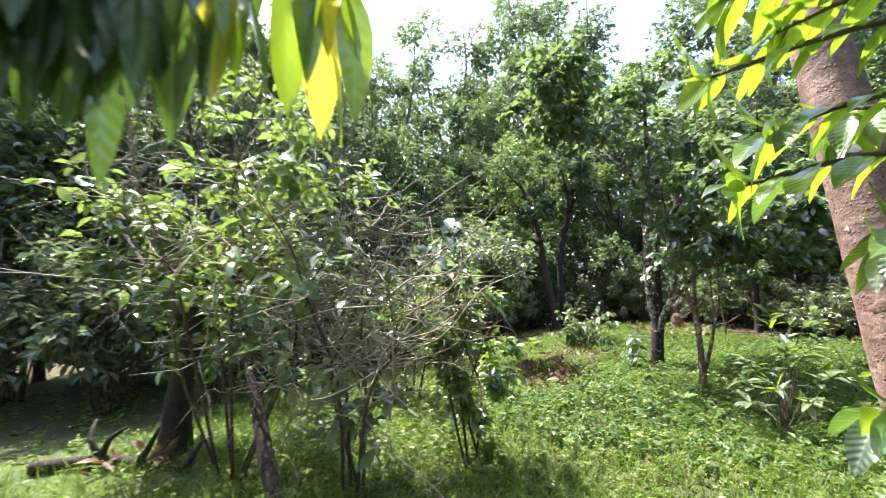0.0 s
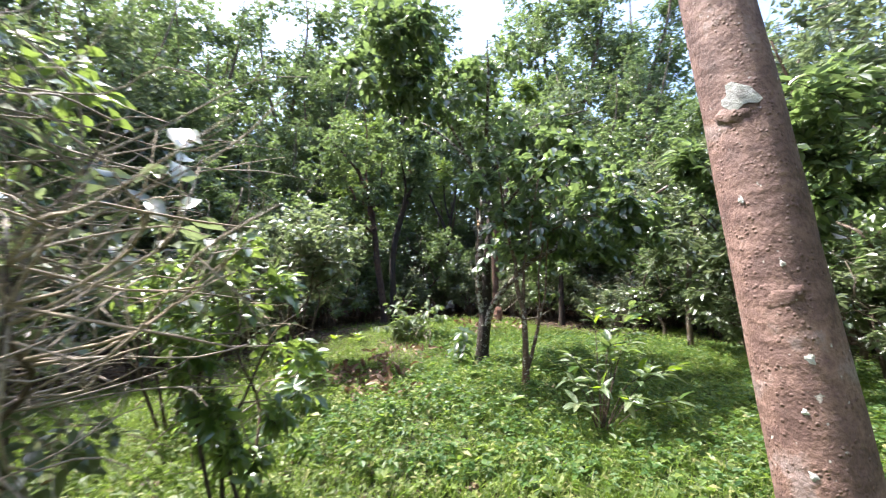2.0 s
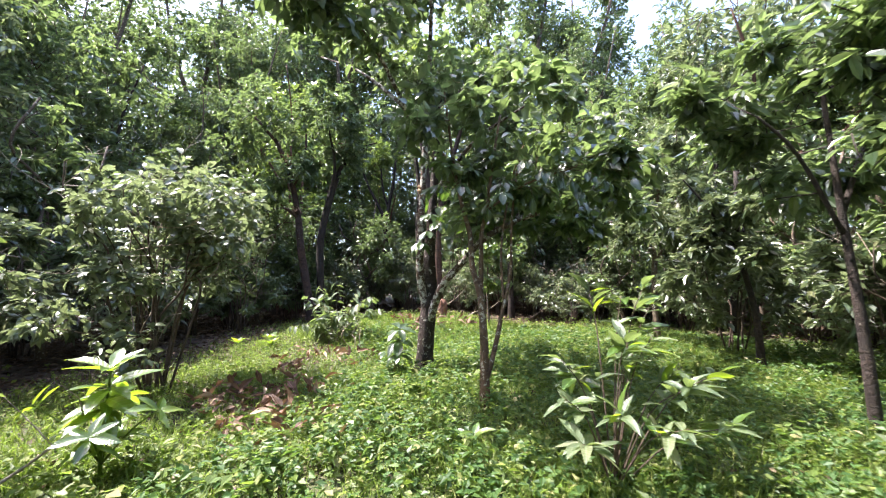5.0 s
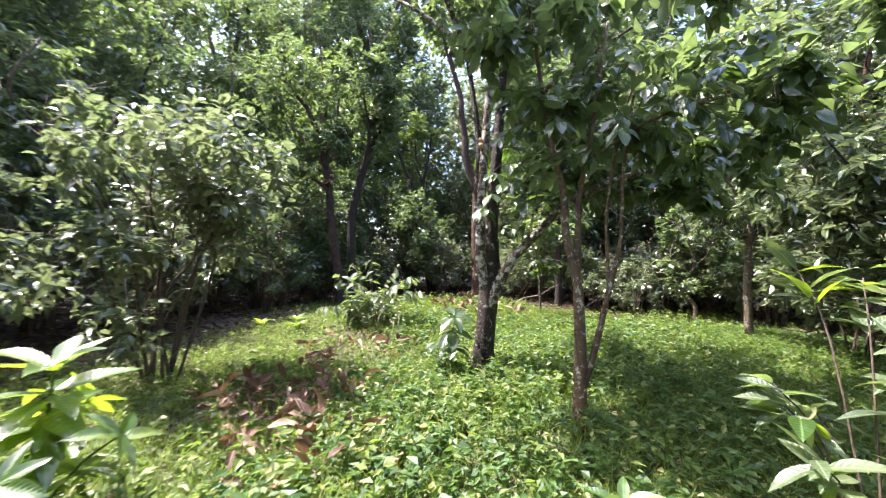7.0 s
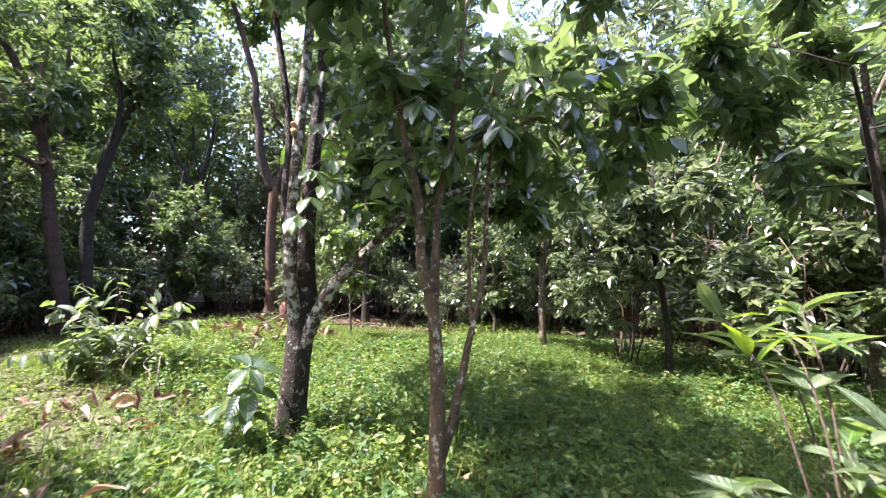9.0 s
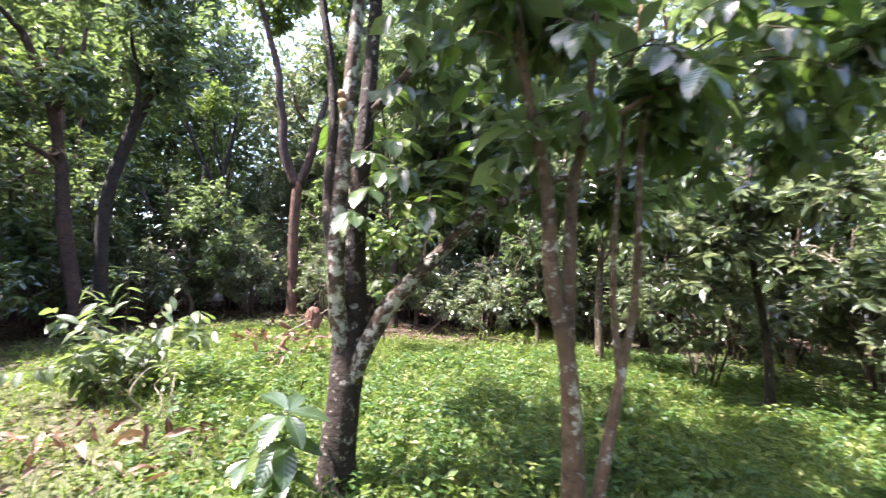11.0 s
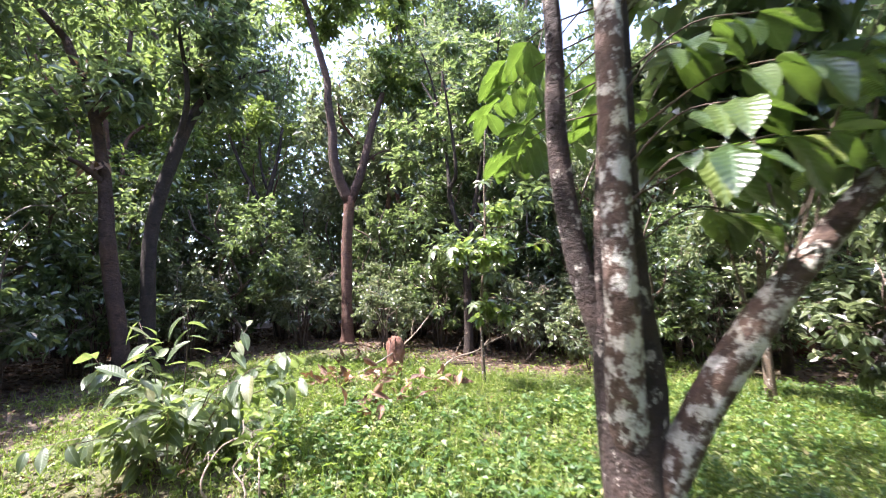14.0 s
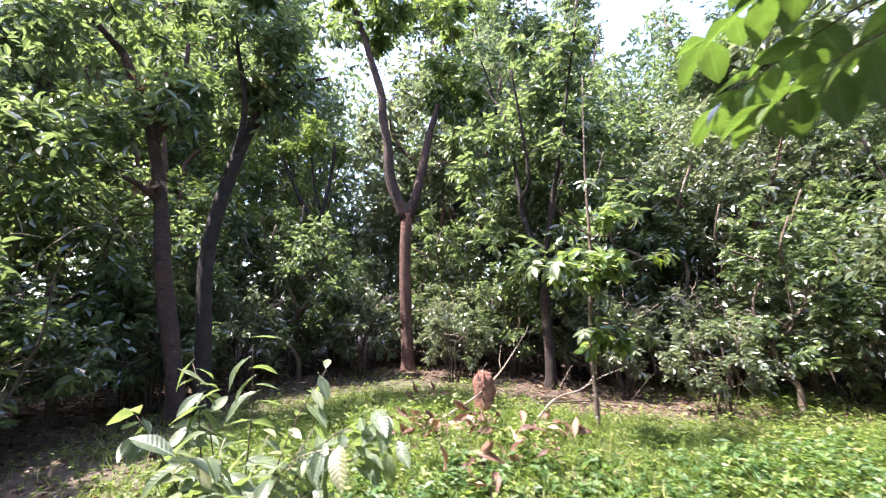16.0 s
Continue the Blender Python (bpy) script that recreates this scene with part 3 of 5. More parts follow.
# the dark forked tree that the path leads up to
fork_tree = tree("forked_tree", "dark forked tree trunk with whitish lichen, broad glossy leaves", [(0.03, 0.0, 0), (0.05, 0.01, 0.3), (0.085, 0.03, 0.7), (0.12, 0.08, 1.15), (0.125, 0.11, 1.7), (0.19, 0.15, 2.6), (0.3, 0.3, 4.2)],
     [0.165, 0.118, 0.112, 0.115, 0.085, 0.062, 0.035],
     [([(0.1, 0.05, 0.85), (0.03, 0.0, 1.15), (-0.005, -0.045, 1.45), (0.0, -0.035, 1.9), (0.05, 0.0, 2.8), (0.14, 0.0, 4.2)], 0.064, 0.042),
      ([(0.1, 0.12, 1.2), (0.0, 0.18, 1.6), (-0.04, 0.23, 2.1), (-0.03, 0.27, 2.8), (-0.2, 0.4, 4.0)], 0.05, 0.03, BARK_MOTTLED),
      ([(0.12, 0.0, 0.78), (0.22, -0.09, 1.08), (0.34, -0.17, 1.32), (0.48, -0.2, 1.48), (0.67, -0.25, 1.68), (0.85, -0.32, 1.88), (1.1, -0.36, 2.03), (1.5, -0.38, 2.2), (1.95, -0.38, 2.32), (2.5, -0.4, 2.7), (3.2, -0.3, 3.2)], 0.062, 0.022),
      ([(1.3, -0.37, 2.12), (1.5, 0.1, 2.5), (1.9, 0.5, 3.1)], 0.025, 0.01), ([(0.19, 0.15, 2.6), (0.8, -0.2, 3.3), (1.5, -0.5, 3.7)], 0.04, 0.012), ([(0.28, 0.28, 4.0), (1.2, 0.8, 4.8), (2.2, 1.2, 5.2)], 0.035, 0.012), ([(-0.2, 0.4, 4.0), (-1.0, 0.8, 4.8), (-1.8, 1.2, 5.3)], 0.035, 0.012), ([(0.14, 0.0, 4.2), (0.2, -0.6, 5.0), (0.2, -1.0, 5.6)], 0.035, 0.012), ([(-0.15, 0.36, 3.8), (-0.6, -0.3, 4.6), (-1.1, -0.9, 5.0)], 0.035, 0.012)],
     [((1.45, 0.4, 3.1), (1.5, 1.0, 0.8), 12, 0.38), ((0.9, 0.2, 2.35), (0.8, 0.5, 0.4), 9, 0.28), ((2.0, 0.0, 2.2), (0.8, 0.5, 0.3), 7, 0.26), ((-0.1, 0.9, 5.4), (1.9, 1.6, 1.1), 24, 0.48),
      # last two clumps, mostly overhead out of view, added to shade the ground
      ((2.5, 0.2, 2.6), (0.7, 0.6, 0.4), 6, 0.32), ((0.9, -0.2, 4.0), (1.2, 0.9, 0.6), 7, 0.4), ((-0.8, -0.8, 4.9), (1.1, 0.9, 0.7), 13, 0.42), ((-1.2, -1.5, 5.1), (1.2, 1.1, 0.8), 20, 0.42)],
     BARK_MOTTLED, LEAF_DEEP, tips=1750, per=5, length=0.18, ratio=0.5, droop=0.55, twig_r=0.006, sides=16, limb_bark=BARK_LICHEN, shape=OVAL, share=0.8, low=1.75, lumpy=0.06)

# the slender lichen-spotted tree of several stems
slender_tree = tree("slender_tree", "slender pale tree with several lichen-spotted stems", [(0.74, -1.45, 0), (0.742, -1.45, 0.35), (0.74, -1.45, 0.7), (0.712, -1.45, 1.17), (0.632, -1.45, 1.48), (0.608, -1.45, 1.84), (0.53, -1.45, 2.15), (0.45, -1.42, 2.6), (0.35, -1.3, 3.5)],
     [0.07, 0.05, 0.043, 0.038, 0.03, 0.027, 0.023, 0.018, 0.009],
     [([(0.74, -1.45, 0.25), (0.82, -1.46, 0.5), (0.9, -1.46, 0.82), (0.94, -1.47, 1.02), (1.0, -1.47, 1.25), (1.04, -1.48, 1.5), (1.06, -1.48, 2.0), (1.14, -1.48, 2.6)], 0.03, 0.01),
      ([(0.71, -1.45, 1.2), (0.725, -1.44, 1.5), (0.737, -1.44, 1.85), (0.805, -1.44, 2.15), (0.87, -1.42, 2.6), (1.0, -1.3, 3.3)], 0.03, 0.012),
      ([(0.96, -1.47, 1.05), (0.945, -1.45, 1.4), (0.955, -1.45, 1.8), (1.1, -1.4, 2.5), (1.3, -1.3, 3.0)], 0.016, 0.007),
      ([(0.8, -1.44, 2.1), (1.2, -1.6, 2.35), (1.7, -1.7, 2.5)], 0.015, 0.006)],
     [((0.9, -1.35, 3.1), (1.5, 0.8, 0.9), 20, 0.34), ((2.1, -1.4, 2.6), (0.9, 0.7, 0.6), 9, 0.3), ((0.7, -1.2, 2.35), (0.9, 0.5, 0.35), 7, 0.25)], BARK_TAN, LEAF_DEEP, tips=430, per=5, length=0.17, ratio=0.5, droop=0.5, twig_r=0.005, sides=12,
     shape=OVAL, share=0.8, low=1.95, lumpy=0.08)

# the red-brown forked tree in the middle distance
tree("red_forked_tree", "tall red-brown tree forking into two bare limbs", [(0.22, 11.0, 0), (0.2, 11.0, 0.3), (0.17, 11.0, 1.2), (0.14, 11.0, 2.7), (0.2, 11.0, 4.25)], [0.3, 0.19, 0.15, 0.14, 0.16],
     [([(0.18, 11, 4.1), (-0.12, 11, 4.8), (-0.28, 11, 5.4), (-0.3, 11, 6.1), (-0.44, 11, 6.9), (-0.48, 11, 7.6), (-0.77, 11, 8.6), (-1.0, 11, 9.4), (-1.5, 11, 11)], 0.16, 0.07),
      ([(0.22, 11, 4.1), (0.5, 11, 4.9), (0.7, 11, 5.8), (0.85, 11, 6.5), (1.05, 11, 7.2), (1.4, 11.1, 8.4)], 0.15, 0.06), ([(0.6, 11, 5.3), (1.1, 10.8, 5.6), (1.7, 10.6, 5.7)], 0.03, 0.01)],
     [((-0.6, 11, 10.4), (3.2, 1.8, 1.1), 20, 0.6), ((1.7, 11.0, 8.0), (0.9, 0.9, 1.0), 8, 0.5)], BARK_BROWN, LEAF_FRESH, tips=800, per=6, length=0.24, sides=14, limb_bark=BARK_UMBER, twig_r=0.012, share=0.4, low=5.4)

# the dark tree with a narrow fork
tree("narrow_forked_tree", "slim dark tree with a narrow fork among shrubs", [(-1.6, 13.5, 0), (-1.8, 13.5, 0.8), (-2.1, 13.5, 1.6), (-2.29, 13.5, 2.9), (-2.26, 13.5, 4.2)], [0.2, 0.15, 0.14, 0.13, 0.13],
     [([(-2.26, 13.5, 4.1), (-2.6, 13.5, 4.8), (-3.0, 13.5, 5.6), (-3.4, 13.5, 6.6)], 0.09, 0.04), ([(-2.26, 13.5, 4.1), (-2.1, 13.5, 5.0), (-1.9, 13.5, 6.0), (-1.8, 13.5, 7.0)], 0.09, 0.04), ([(-2.2, 13.5, 4.9), (-2.4, 13.5, 5.6), (-2.5, 13.5, 6.6)], 0.05, 0.03)],
     [((-2.6, 13.5, 7.2), (1.4, 1.2, 0.8), 8, 0.5), ((-3.2, 13.8, 4.0), (0.9, 0.7, 1.2), 6, 0.45)], BARK_DARK, LEAF_FRESH, tips=420, per=7, length=0.2, sides=10, share=0.4, low=2.2)

# two trees standing close together on the west side
brown_tree = tree("brown_trunk_tree", "brown-barked tree with stubs and dark drooping leaves", [(-3.72, 7.0, 0), (-3.75, 7, 0.7), (-4.0, 7, 2.2), (-4.14, 7, 3.5), (-4.4, 7, 4.7), (-4.8, 7, 5.7)], [0.17, 0.125, 0.11, 0.1, 0.08, 0.06],
     [([(-4.3, 7, 4.3), (-3.95, 7.0, 5.0), (-3.9, 7.0, 6.0)], 0.06, 0.03), ([(-4.8, 7, 5.7), (-5.4, 6.8, 6.4), (-6, 6.8, 7.0)], 0.06, 0.02), ([(-4.1, 7, 3.3), (-4.3, 6.7, 3.5), (-4.4, 6.5, 3.55)], 0.05, 0.035)],
     [((-5.4, 6.9, 6.4), (2.0, 1.6, 1.3), 16, 0.6), ((-5.2, 6.5, 3.6), (1.2, 1.0, 1.0), 10, 0.5), ((-4.1, 6.6, 4.6), (1.0, 0.7, 0.9), 9, 0.4)], BARK_UMBER, LEAF_DEEP, tips=680, per=6, length=0.19, sides=12, share=0.4, low=2.1)
dark_tree = tree("dark_trunk_tree", "dark tree leaning over with drooping dark leaves", [(-3.45, 7.35, 0), (-3.48, 7.3, 1.0), (-3.5, 7.3, 2.7), (-3.1, 7.3, 4.4), (-2.75, 7.3, 5.2), (-2.4, 7.3, 6.4)], [0.16, 0.12, 0.11, 0.1, 0.08, 0.05],
     [([(-3.2, 7.3, 4.1), (-3.0, 7.0, 5.0), (-3.1, 6.6, 6.0)], 0.06, 0.03), ([(-2.75, 7.3, 5.2), (-2.1, 7.2, 5.6), (-1.7, 7.1, 5.7)], 0.05, 0.02)],
     [((-2.9, 7.2, 6.2), (1.4, 1.3, 1.8), 24, 0.5)], BARK_DARK, LEAF_DEEP, tips=720, per=6, length=0.19, sides=12, share=0.4, low=4.0)

# lesser trunks on the east side
tree("thin_tree", "thin grey-brown tree with pale-leaved branches", [(4.75, 2.85, 0), (4.72, 2.85, 1.0), (4.8, 2.85, 2.3), (4.9, 2.8, 3.4)], [0.075, 0.06, 0.05, 0.03],
     [([(4.75, 2.85, 1.7), (5.2, 2.6, 2.4), (5.7, 2.4, 2.8)], 0.03, 0.012), ([(4.8, 2.85, 2.2), (4.3, 2.7, 2.8), (3.9, 2.5, 3.1)], 0.03, 0.012)],
     [((4.85, 2.7, 2.5), (1.2, 1.0, 1.1), 10, 0.36)], BARK_GREY, LEAF_DULL, tips=300, per=7, length=0.15, sides=8, share=0.6, low=0.9)
tree("thin_tree", "slim dark-stemmed tree in the shade", [(3.95, -2.35, 0), (3.9, -2.35, 0.8), (3.85, -2.3, 1.8), (3.8, -2.25, 3.0)], [0.055, 0.04, 0.035, 0.02],
     [([(3.85, -2.3, 1.7), (3.4, -2.4, 2.4), (3.0, -2.5, 2.7)], 0.025, 0.01), ([(3.85, -2.3, 1.9), (4.4, -2.0, 2.6), (4.9, -1.8, 3.0)], 0.025, 0.01)],
     [((4.0, -2.2, 2.9), (1.3, 1.2, 1.3), 18, 0.38)], BARK_DARK, LEAF_DEEP, tips=560, per=7, length=0.18, sides=8, share=0.5, low=1.1)
tree("thin_tree", "slim dark-stemmed tree in the shade", [(5.05, 0.4, 0), (5.0, 0.4, 0.8), (4.85, 0.45, 1.8), (4.9, 0.5, 3.0)], [0.06, 0.045, 0.04, 0.025],
     [([(4.85, 0.45, 1.7), (4.3, 0.3, 2.4), (3.9, 0.2, 2.8)], 0.03, 0.01), ([(4.85, 0.45, 1.9), (5.4, 0.7, 2.6), (5.9, 0.8, 3.0)], 0.03, 0.01)],
     [((4.9, 0.6, 2.5), (1.3, 1.2, 1.5), 18, 0.36)], BARK_DARK, LEAF_DULL, tips=520, per=7, length=0.18, sides=8, share=0.5, low=0.6)
tree("pale_trunk_tree", "straight pale-barked tree behind leafy bushes", [(8.6, 8.0, 0), (8.55, 8, 2.6), (8.6, 8, 4.9), (8.72, 8, 6.8), (8.9, 8, 8.5)], [0.19, 0.15, 0.14, 0.12, 0.06],
     [([(8.7, 8, 6.4), (8.1, 8, 7.4), (7.6, 8, 8.0)], 0.05, 0.02), ([(8.7, 8, 6.6), (9.6, 8, 7.4), (10.2, 8, 8.0)], 0.05, 0.02)],
     [((8.8, 8.2, 8.0), (1.8, 1.5, 1.2), 14, 0.6)], BARK_GREY, LEAF_DEEP, tips=560, per=8, length=0.2, sides=10, share=0.4, low=6.2)

# the young tree with whorls of leaves and bare dead branches
SAP = [(1.43, 4.4, 0), (1.42, 4.4, 0.6), (1.40, 4.4, 1.25), (1.48, 4.4, 2.2), (1.49, 4.4, 3.25), (1.55, 4.4, 4.5)]
sapling_tree = tree("young_tree", "thin grey young tree with whorled leaves and bare twigs", SAP, [0.032, 0.024, 0.022, 0.018, 0.013, 0.006],
     [([(1.48, 4.4, 2.45), (1.2, 4.35, 2.6), (0.95, 4.3, 2.85)], 0.011, 0.004), ([(1.48, 4.4, 2.42), (1.8, 4.35, 2.45), (2.1, 4.3, 2.62)], 0.011, 0.004),
      ([(1.48, 4.4, 2.9), (1.65, 4.4, 3.2), (1.75, 4.38, 3.5)], 0.009, 0.003), ([(1.46, 4.4, 2.0), (1.9, 4.2, 2.1), (2.3, 4.1, 2.2)], 0.012, 0.005),
      ([(1.44, 4.4, 1.9), (1.0, 4.2, 2.0), (0.6, 4.1, 2.05)], 0.012, 0.005), ([(1.41, 4.4, 1.4), (1.7, 4.2, 1.4), (1.95, 4.1, 1.3)], 0.01, 0.004)],
     [((1.45, 4.25, 2.05), (0.8, 0.5, 0.12), 8, 0.16), ((1.6, 4.3, 2.75), (0.5, 0.4, 0.3), 4, 0.14), ((1.5, 4.3, 1.3), (0.5, 0.3, 0.2), 4, 0.13)], BARK_GREY, LEAF_FRESH, tips=120, per=7, length=0.15, ratio=0.42, droop=0.45,
     twig_r=0.004, sides=8, shape=OVAL, share=0.9, lumpy=0.05)

# ---- orchard and woods all round ----
GROUP = "trees of the orchard"
o1 = orchard_tree("orchard_tree", "leafy orchard tree with dense dark glossy leaves", -9.4, 4.0, 8.0, 2.6, LEAF_DEEP, BARK_DARK, GROUP, low=1.7)
o2 = orchard_tree("orchard_tree", "leafy orchard tree with mid-green leaves", -9.4, 0.4, 7.6, 2.6, LEAF_DULL, BARK_BROWN, GROUP, low=1.5)
o3 = orchard_tree("orchard_tree", "tall orchard tree with fresh yellow-green leaves", -5.8, 12.2, 10.5, 2.8, LEAF_FRESH, BARK_BROWN, GROUP, low=1.9)
o4 = orchard_tree("orchard_tree", "leafy orchard tree with dense dark glossy leaves", 4.0, 10.4, 9.6, 2.8, LEAF_DEEP, BARK_DARK, GROUP, low=1.3)
o5 = orchard_tree("orchard_tree", "slim orchard tree with dense dark sunlit leaves", 2.5, 7.7, 7.6, 1.9, LEAF_DEEP, BARK_DARK, GROUP, 0.1, 1.0, 1200)
o7 = orchard_tree("small_leafy_tree", "small bushy tree leafy down to the ground", -6.4, 4.2, 4.6, 1.5, LEAF_DEEP, BARK_GREY, GROUP, 0.06, 0.3, 900, 5, 0.16)
copies(o7, [(-5.6, 7.6, 30, 1.0), (-7.4, 6.4, 90, 1.15), (-2.4, 10.4, 10, 0.9), (-3.9, 13.2, 200, 1.1), (1.4, 12.2, 40, 1.0), (3.5, 8.9, 60, 0.95), (5.2, 7.6, 110, 1.0), (6.6, 6.0, 10, 0.9), (7.6, 8.6, 220, 1.1), (8.6, 4.0, 60, 1.0), (7.2, 1.4, 20, 0.95), (6.4, -1.2, 70, 0.9), (7.4, -3.0, 100, 1.0), (-6.8, 1.6, 150, 1.0), (-7.4, -2.6, 60, 1.1), (-8.6, -4.2, 200, 1.0), (-10.0, -7.4, 20, 1.1), (-9.2, -5.0, 10, 1.2), (0.2, 15.5, 30, 1.1), (9.6, 0.2, 10, 1.1), (10.2, 7.2, 10, 1.2), (-8.8, 9.0, 10, 1.1), (-9.0, 0.8, 10, 1.1), (-5.0, 9.4, 50, 1.0), (5.2, 10.6, 70, 1.1), (-1.2, 12.6, 10, 0.75), (9.2, -4.4, 10, 1.1), (4.9, 4.9, 10, 0.7)])
o6 = orchard_tree("tall_tree", "tall deep-green tree rising behind the orchard", -9.6, 14.5, 15.5, 3.3, LEAF_DEEP, BARK_GREY, GROUP, 0.2, 3.0, 3000, 6, 0.17)
copies(o6, [(-9.2, 9.8, 75, 0.65), (-12.0, 6.5, 190, 0.85), (-11.2, 3.4, 15, 0.75), (-12.6, 0.2, 115, 1.0), (-3.6, 21.5, 130, 1.1), (-14.5, 10.5, 250, 1.2), (-17.0, 1.5, 20, 1.2), (-16.5, 6.5, 40, 1.1), (-6.2, 19.5, 100, 1.6), (4.6, 20.0, 200, 1.65), (-9.0, 24.0, 20, 1.9), (-12.5, 17.0, 60, 1.5), (9.5, 21.0, 60, 1.7), (8.0, 16.0, 300, 1.0), (12.0, 11.5, 30, 0.95), (-13.5, -1.5, 80, 0.9), (14.5, 4.0, 10, 0.9), (-15.5, 11.5, 140, 1.1), (5.2, 14.6, 70, 0.9), (-9.8, 18, 10, 1.1), (-12.5, -7.0, 10, 0.85), (14.0, -2.5, 10, 0.85)])
copies(o1, [(8.8, -2.4, 40, 0.9), (7.6, 13.0, 20, 1.15), (5.6, -5.4, 10, 0.85), (-1.8, 20, 10, 0.8), (12, 10, 300, 1.1), (9.5, -4.4, 190, 1.0), (2.6, 21, 10, 1.2)])
copies(o2, [(-9.4, -3.4, 120, 1.05), (6.4, 7.2, 60, 0.8), (9.8, 5.6, 10, 1.35), (2.6, 14.8, 80, 1.5), (11.5, -1.5, 200, 1.0), (-7.8, 15.0, 130, 1.25), (14.5, 8.0, 10, 1.1), (6.0, 17, 77, 1.2), (-11.4, -6.6, 10, 0.9)])
copies(o3, [(11.5, 2.2, 100, 0.85), (13.0, 4.8, 80, 0.9), (5.4, 13.6, 140, 0.95), (-6.5, 19.0, 15, 1.1), (10.5, 15.5, 200, 1.0), (-12.0, 13.5, 90, 1.0), (15.0, 1.5, 77, 0.9), (-11.0, -5.4, 250, 0.75), (1.0, 26, 10, 0.9), (-3.0, 15.4, 60, 0.7)])
copies(o4, [(-2.6, 24.0, 170, 1.0), (9.0, 10.4, 100, 1.0), (13.5, 13.5, 20, 1.2), (-10, 17, 10, 1.1), (4.6, 23, 100, 1.15), (16.5, 5.0, 140, 1.1), (7.4, 4.4, 50, 0.62)])

# ---- shrubs ----
def shrub(name, label, x, y, height, radius, stems, leaf, bark, tips, per, length, ratio=0.42, group="", shape=HEX, stem_r=0.016, low=0.35, bare=0, droop=0.35, lean=(0, 0)):
    """A bush of several stems from one foot, with leaf bunches and, if wanted, bare twigs."""
    z0 = float(ground_z(x, y))
    top = thing(name, x, y, z0, label, "shrub", group)
    anchors = []
    for k in range(stems):
        a = k / stems * 6.28 + rng.uniform(0, 0.8)
        out = radius * rng.uniform(0.25, 0.8)
        foot = (x + math.cos(a) * 0.09 * rng.uniform(0.4, 1.6), y + math.sin(a) * 0.09 * rng.uniform(0.4, 1.6), z0 - 0.04)
        end = (x + lean[0] + math.cos(a) * out, y + lean[1] + math.sin(a) * out, z0 + height * rng.uniform(0.6, 0.95))
        mid = (x + math.cos(a) * out * 0.4 + rng.normal(0, 0.11), y + math.sin(a) * out * 0.4 + rng.normal(0, 0.11), z0 + height * rng.uniform(0.25, 0.42))
        line = [foot, mid] + wander(mid, end, 0.08, 4)[1:]
        soup = Soup()
        tube(soup, line, np.linspace(stem_r, stem_r * 0.3, len(line)), 6, 4, 0.08)
        part("stem", soup.mesh("stem", bark), top)
        anchors.append(spline(line, np.ones(len(line)), 5)[0][4:])
    anchors = np.vstack(anchors)
    where, size = lobes((x + lean[0] * 0.6, y + lean[1] * 0.6, z0 + low + (height - low) * 0.5), (radius, radius, (height - low) * 0.5), 26, radius * 0.27)
    tip, d, _ = tips_in(where, size, tips)
    tip[:, 2] = np.maximum(tip[:, 2], z0 + low * 0.7)
    part("fine_branching", twig_mesh(tip, d, anchors, stem_r * 0.35, bark, 0.8), top, "", "stuff")
    if bare:
        soup = Soup()
        for k in range(bare):
            a0 = anchors[rng.integers(len(anchors))]
            dd = unit(rng.normal(size=3) * (1, 1, 0.5) + (0, 0, 0.25))
            ln = rng.uniform(0.3, 0.95) * radius
            p1 = a0 + dd * ln * 0.35 + rng.normal(0, 0.05, 3)
            p2 = a0 + dd * ln * 0.7 + rng.normal(0, 0.09, 3)
            p3 = p2 + unit(dd + rng.normal(0, 0.6, 3)) * ln * 0.35
            tube(soup, [a0, p1, p2, p3], [stem_r * 0.42, stem_r * 0.34, stem_r * 0.24, stem_r * 0.12], 4, 3)
            for fork_at in (p1, p2):
                side = fork_at + unit(dd * 0.5 + unit(rng.normal(size=3))) * ln * 0.35
                tube(soup, [fork_at, (fork_at + side) / 2 + rng.normal(0, 0.03, 3), side], [stem_r * 0.26, stem_r * 0.2, stem_r * 0.1], 4, 2)
        part("bare_branching", soup.mesh("bare_branching", TWIG), top, "pale bare twigs", "stuff")
    part("foliage", crown_mesh("foliage", tip, d, per, length, ratio, droop, leaf, shape), top)
    return top


# the thicket of twiggy bushes at the start of the path
shrub("twiggy_bush", "tangled bush with pale bare twigs and spotted green leaves", -1.85, -6.2, 2.7, 1.2, 5, LEAF_DULL, TWIG_DARK, 155, 4, 0.16, 0.46, "", OVAL, 0.016, 0.4, 170)
shrub("twiggy_bush", "slender upright bush with fresh green leaves", -1.2, -5.3, 2.0, 0.5, 4, LEAF_FRESH, TWIG_DARK, 230, 5, 0.12, 0.42, "", OVAL, 0.014, 0.15, 40)
shrub("twiggy_bush", "tangled bush with pale bare twigs and spotted green leaves", -3.0, -6.5, 3.8, 1.5, 6, LEAF_FRESH, TWIG_DARK, 250, 4, 0.16, 0.48, "", OVAL, 0.015, 0.9, 150)
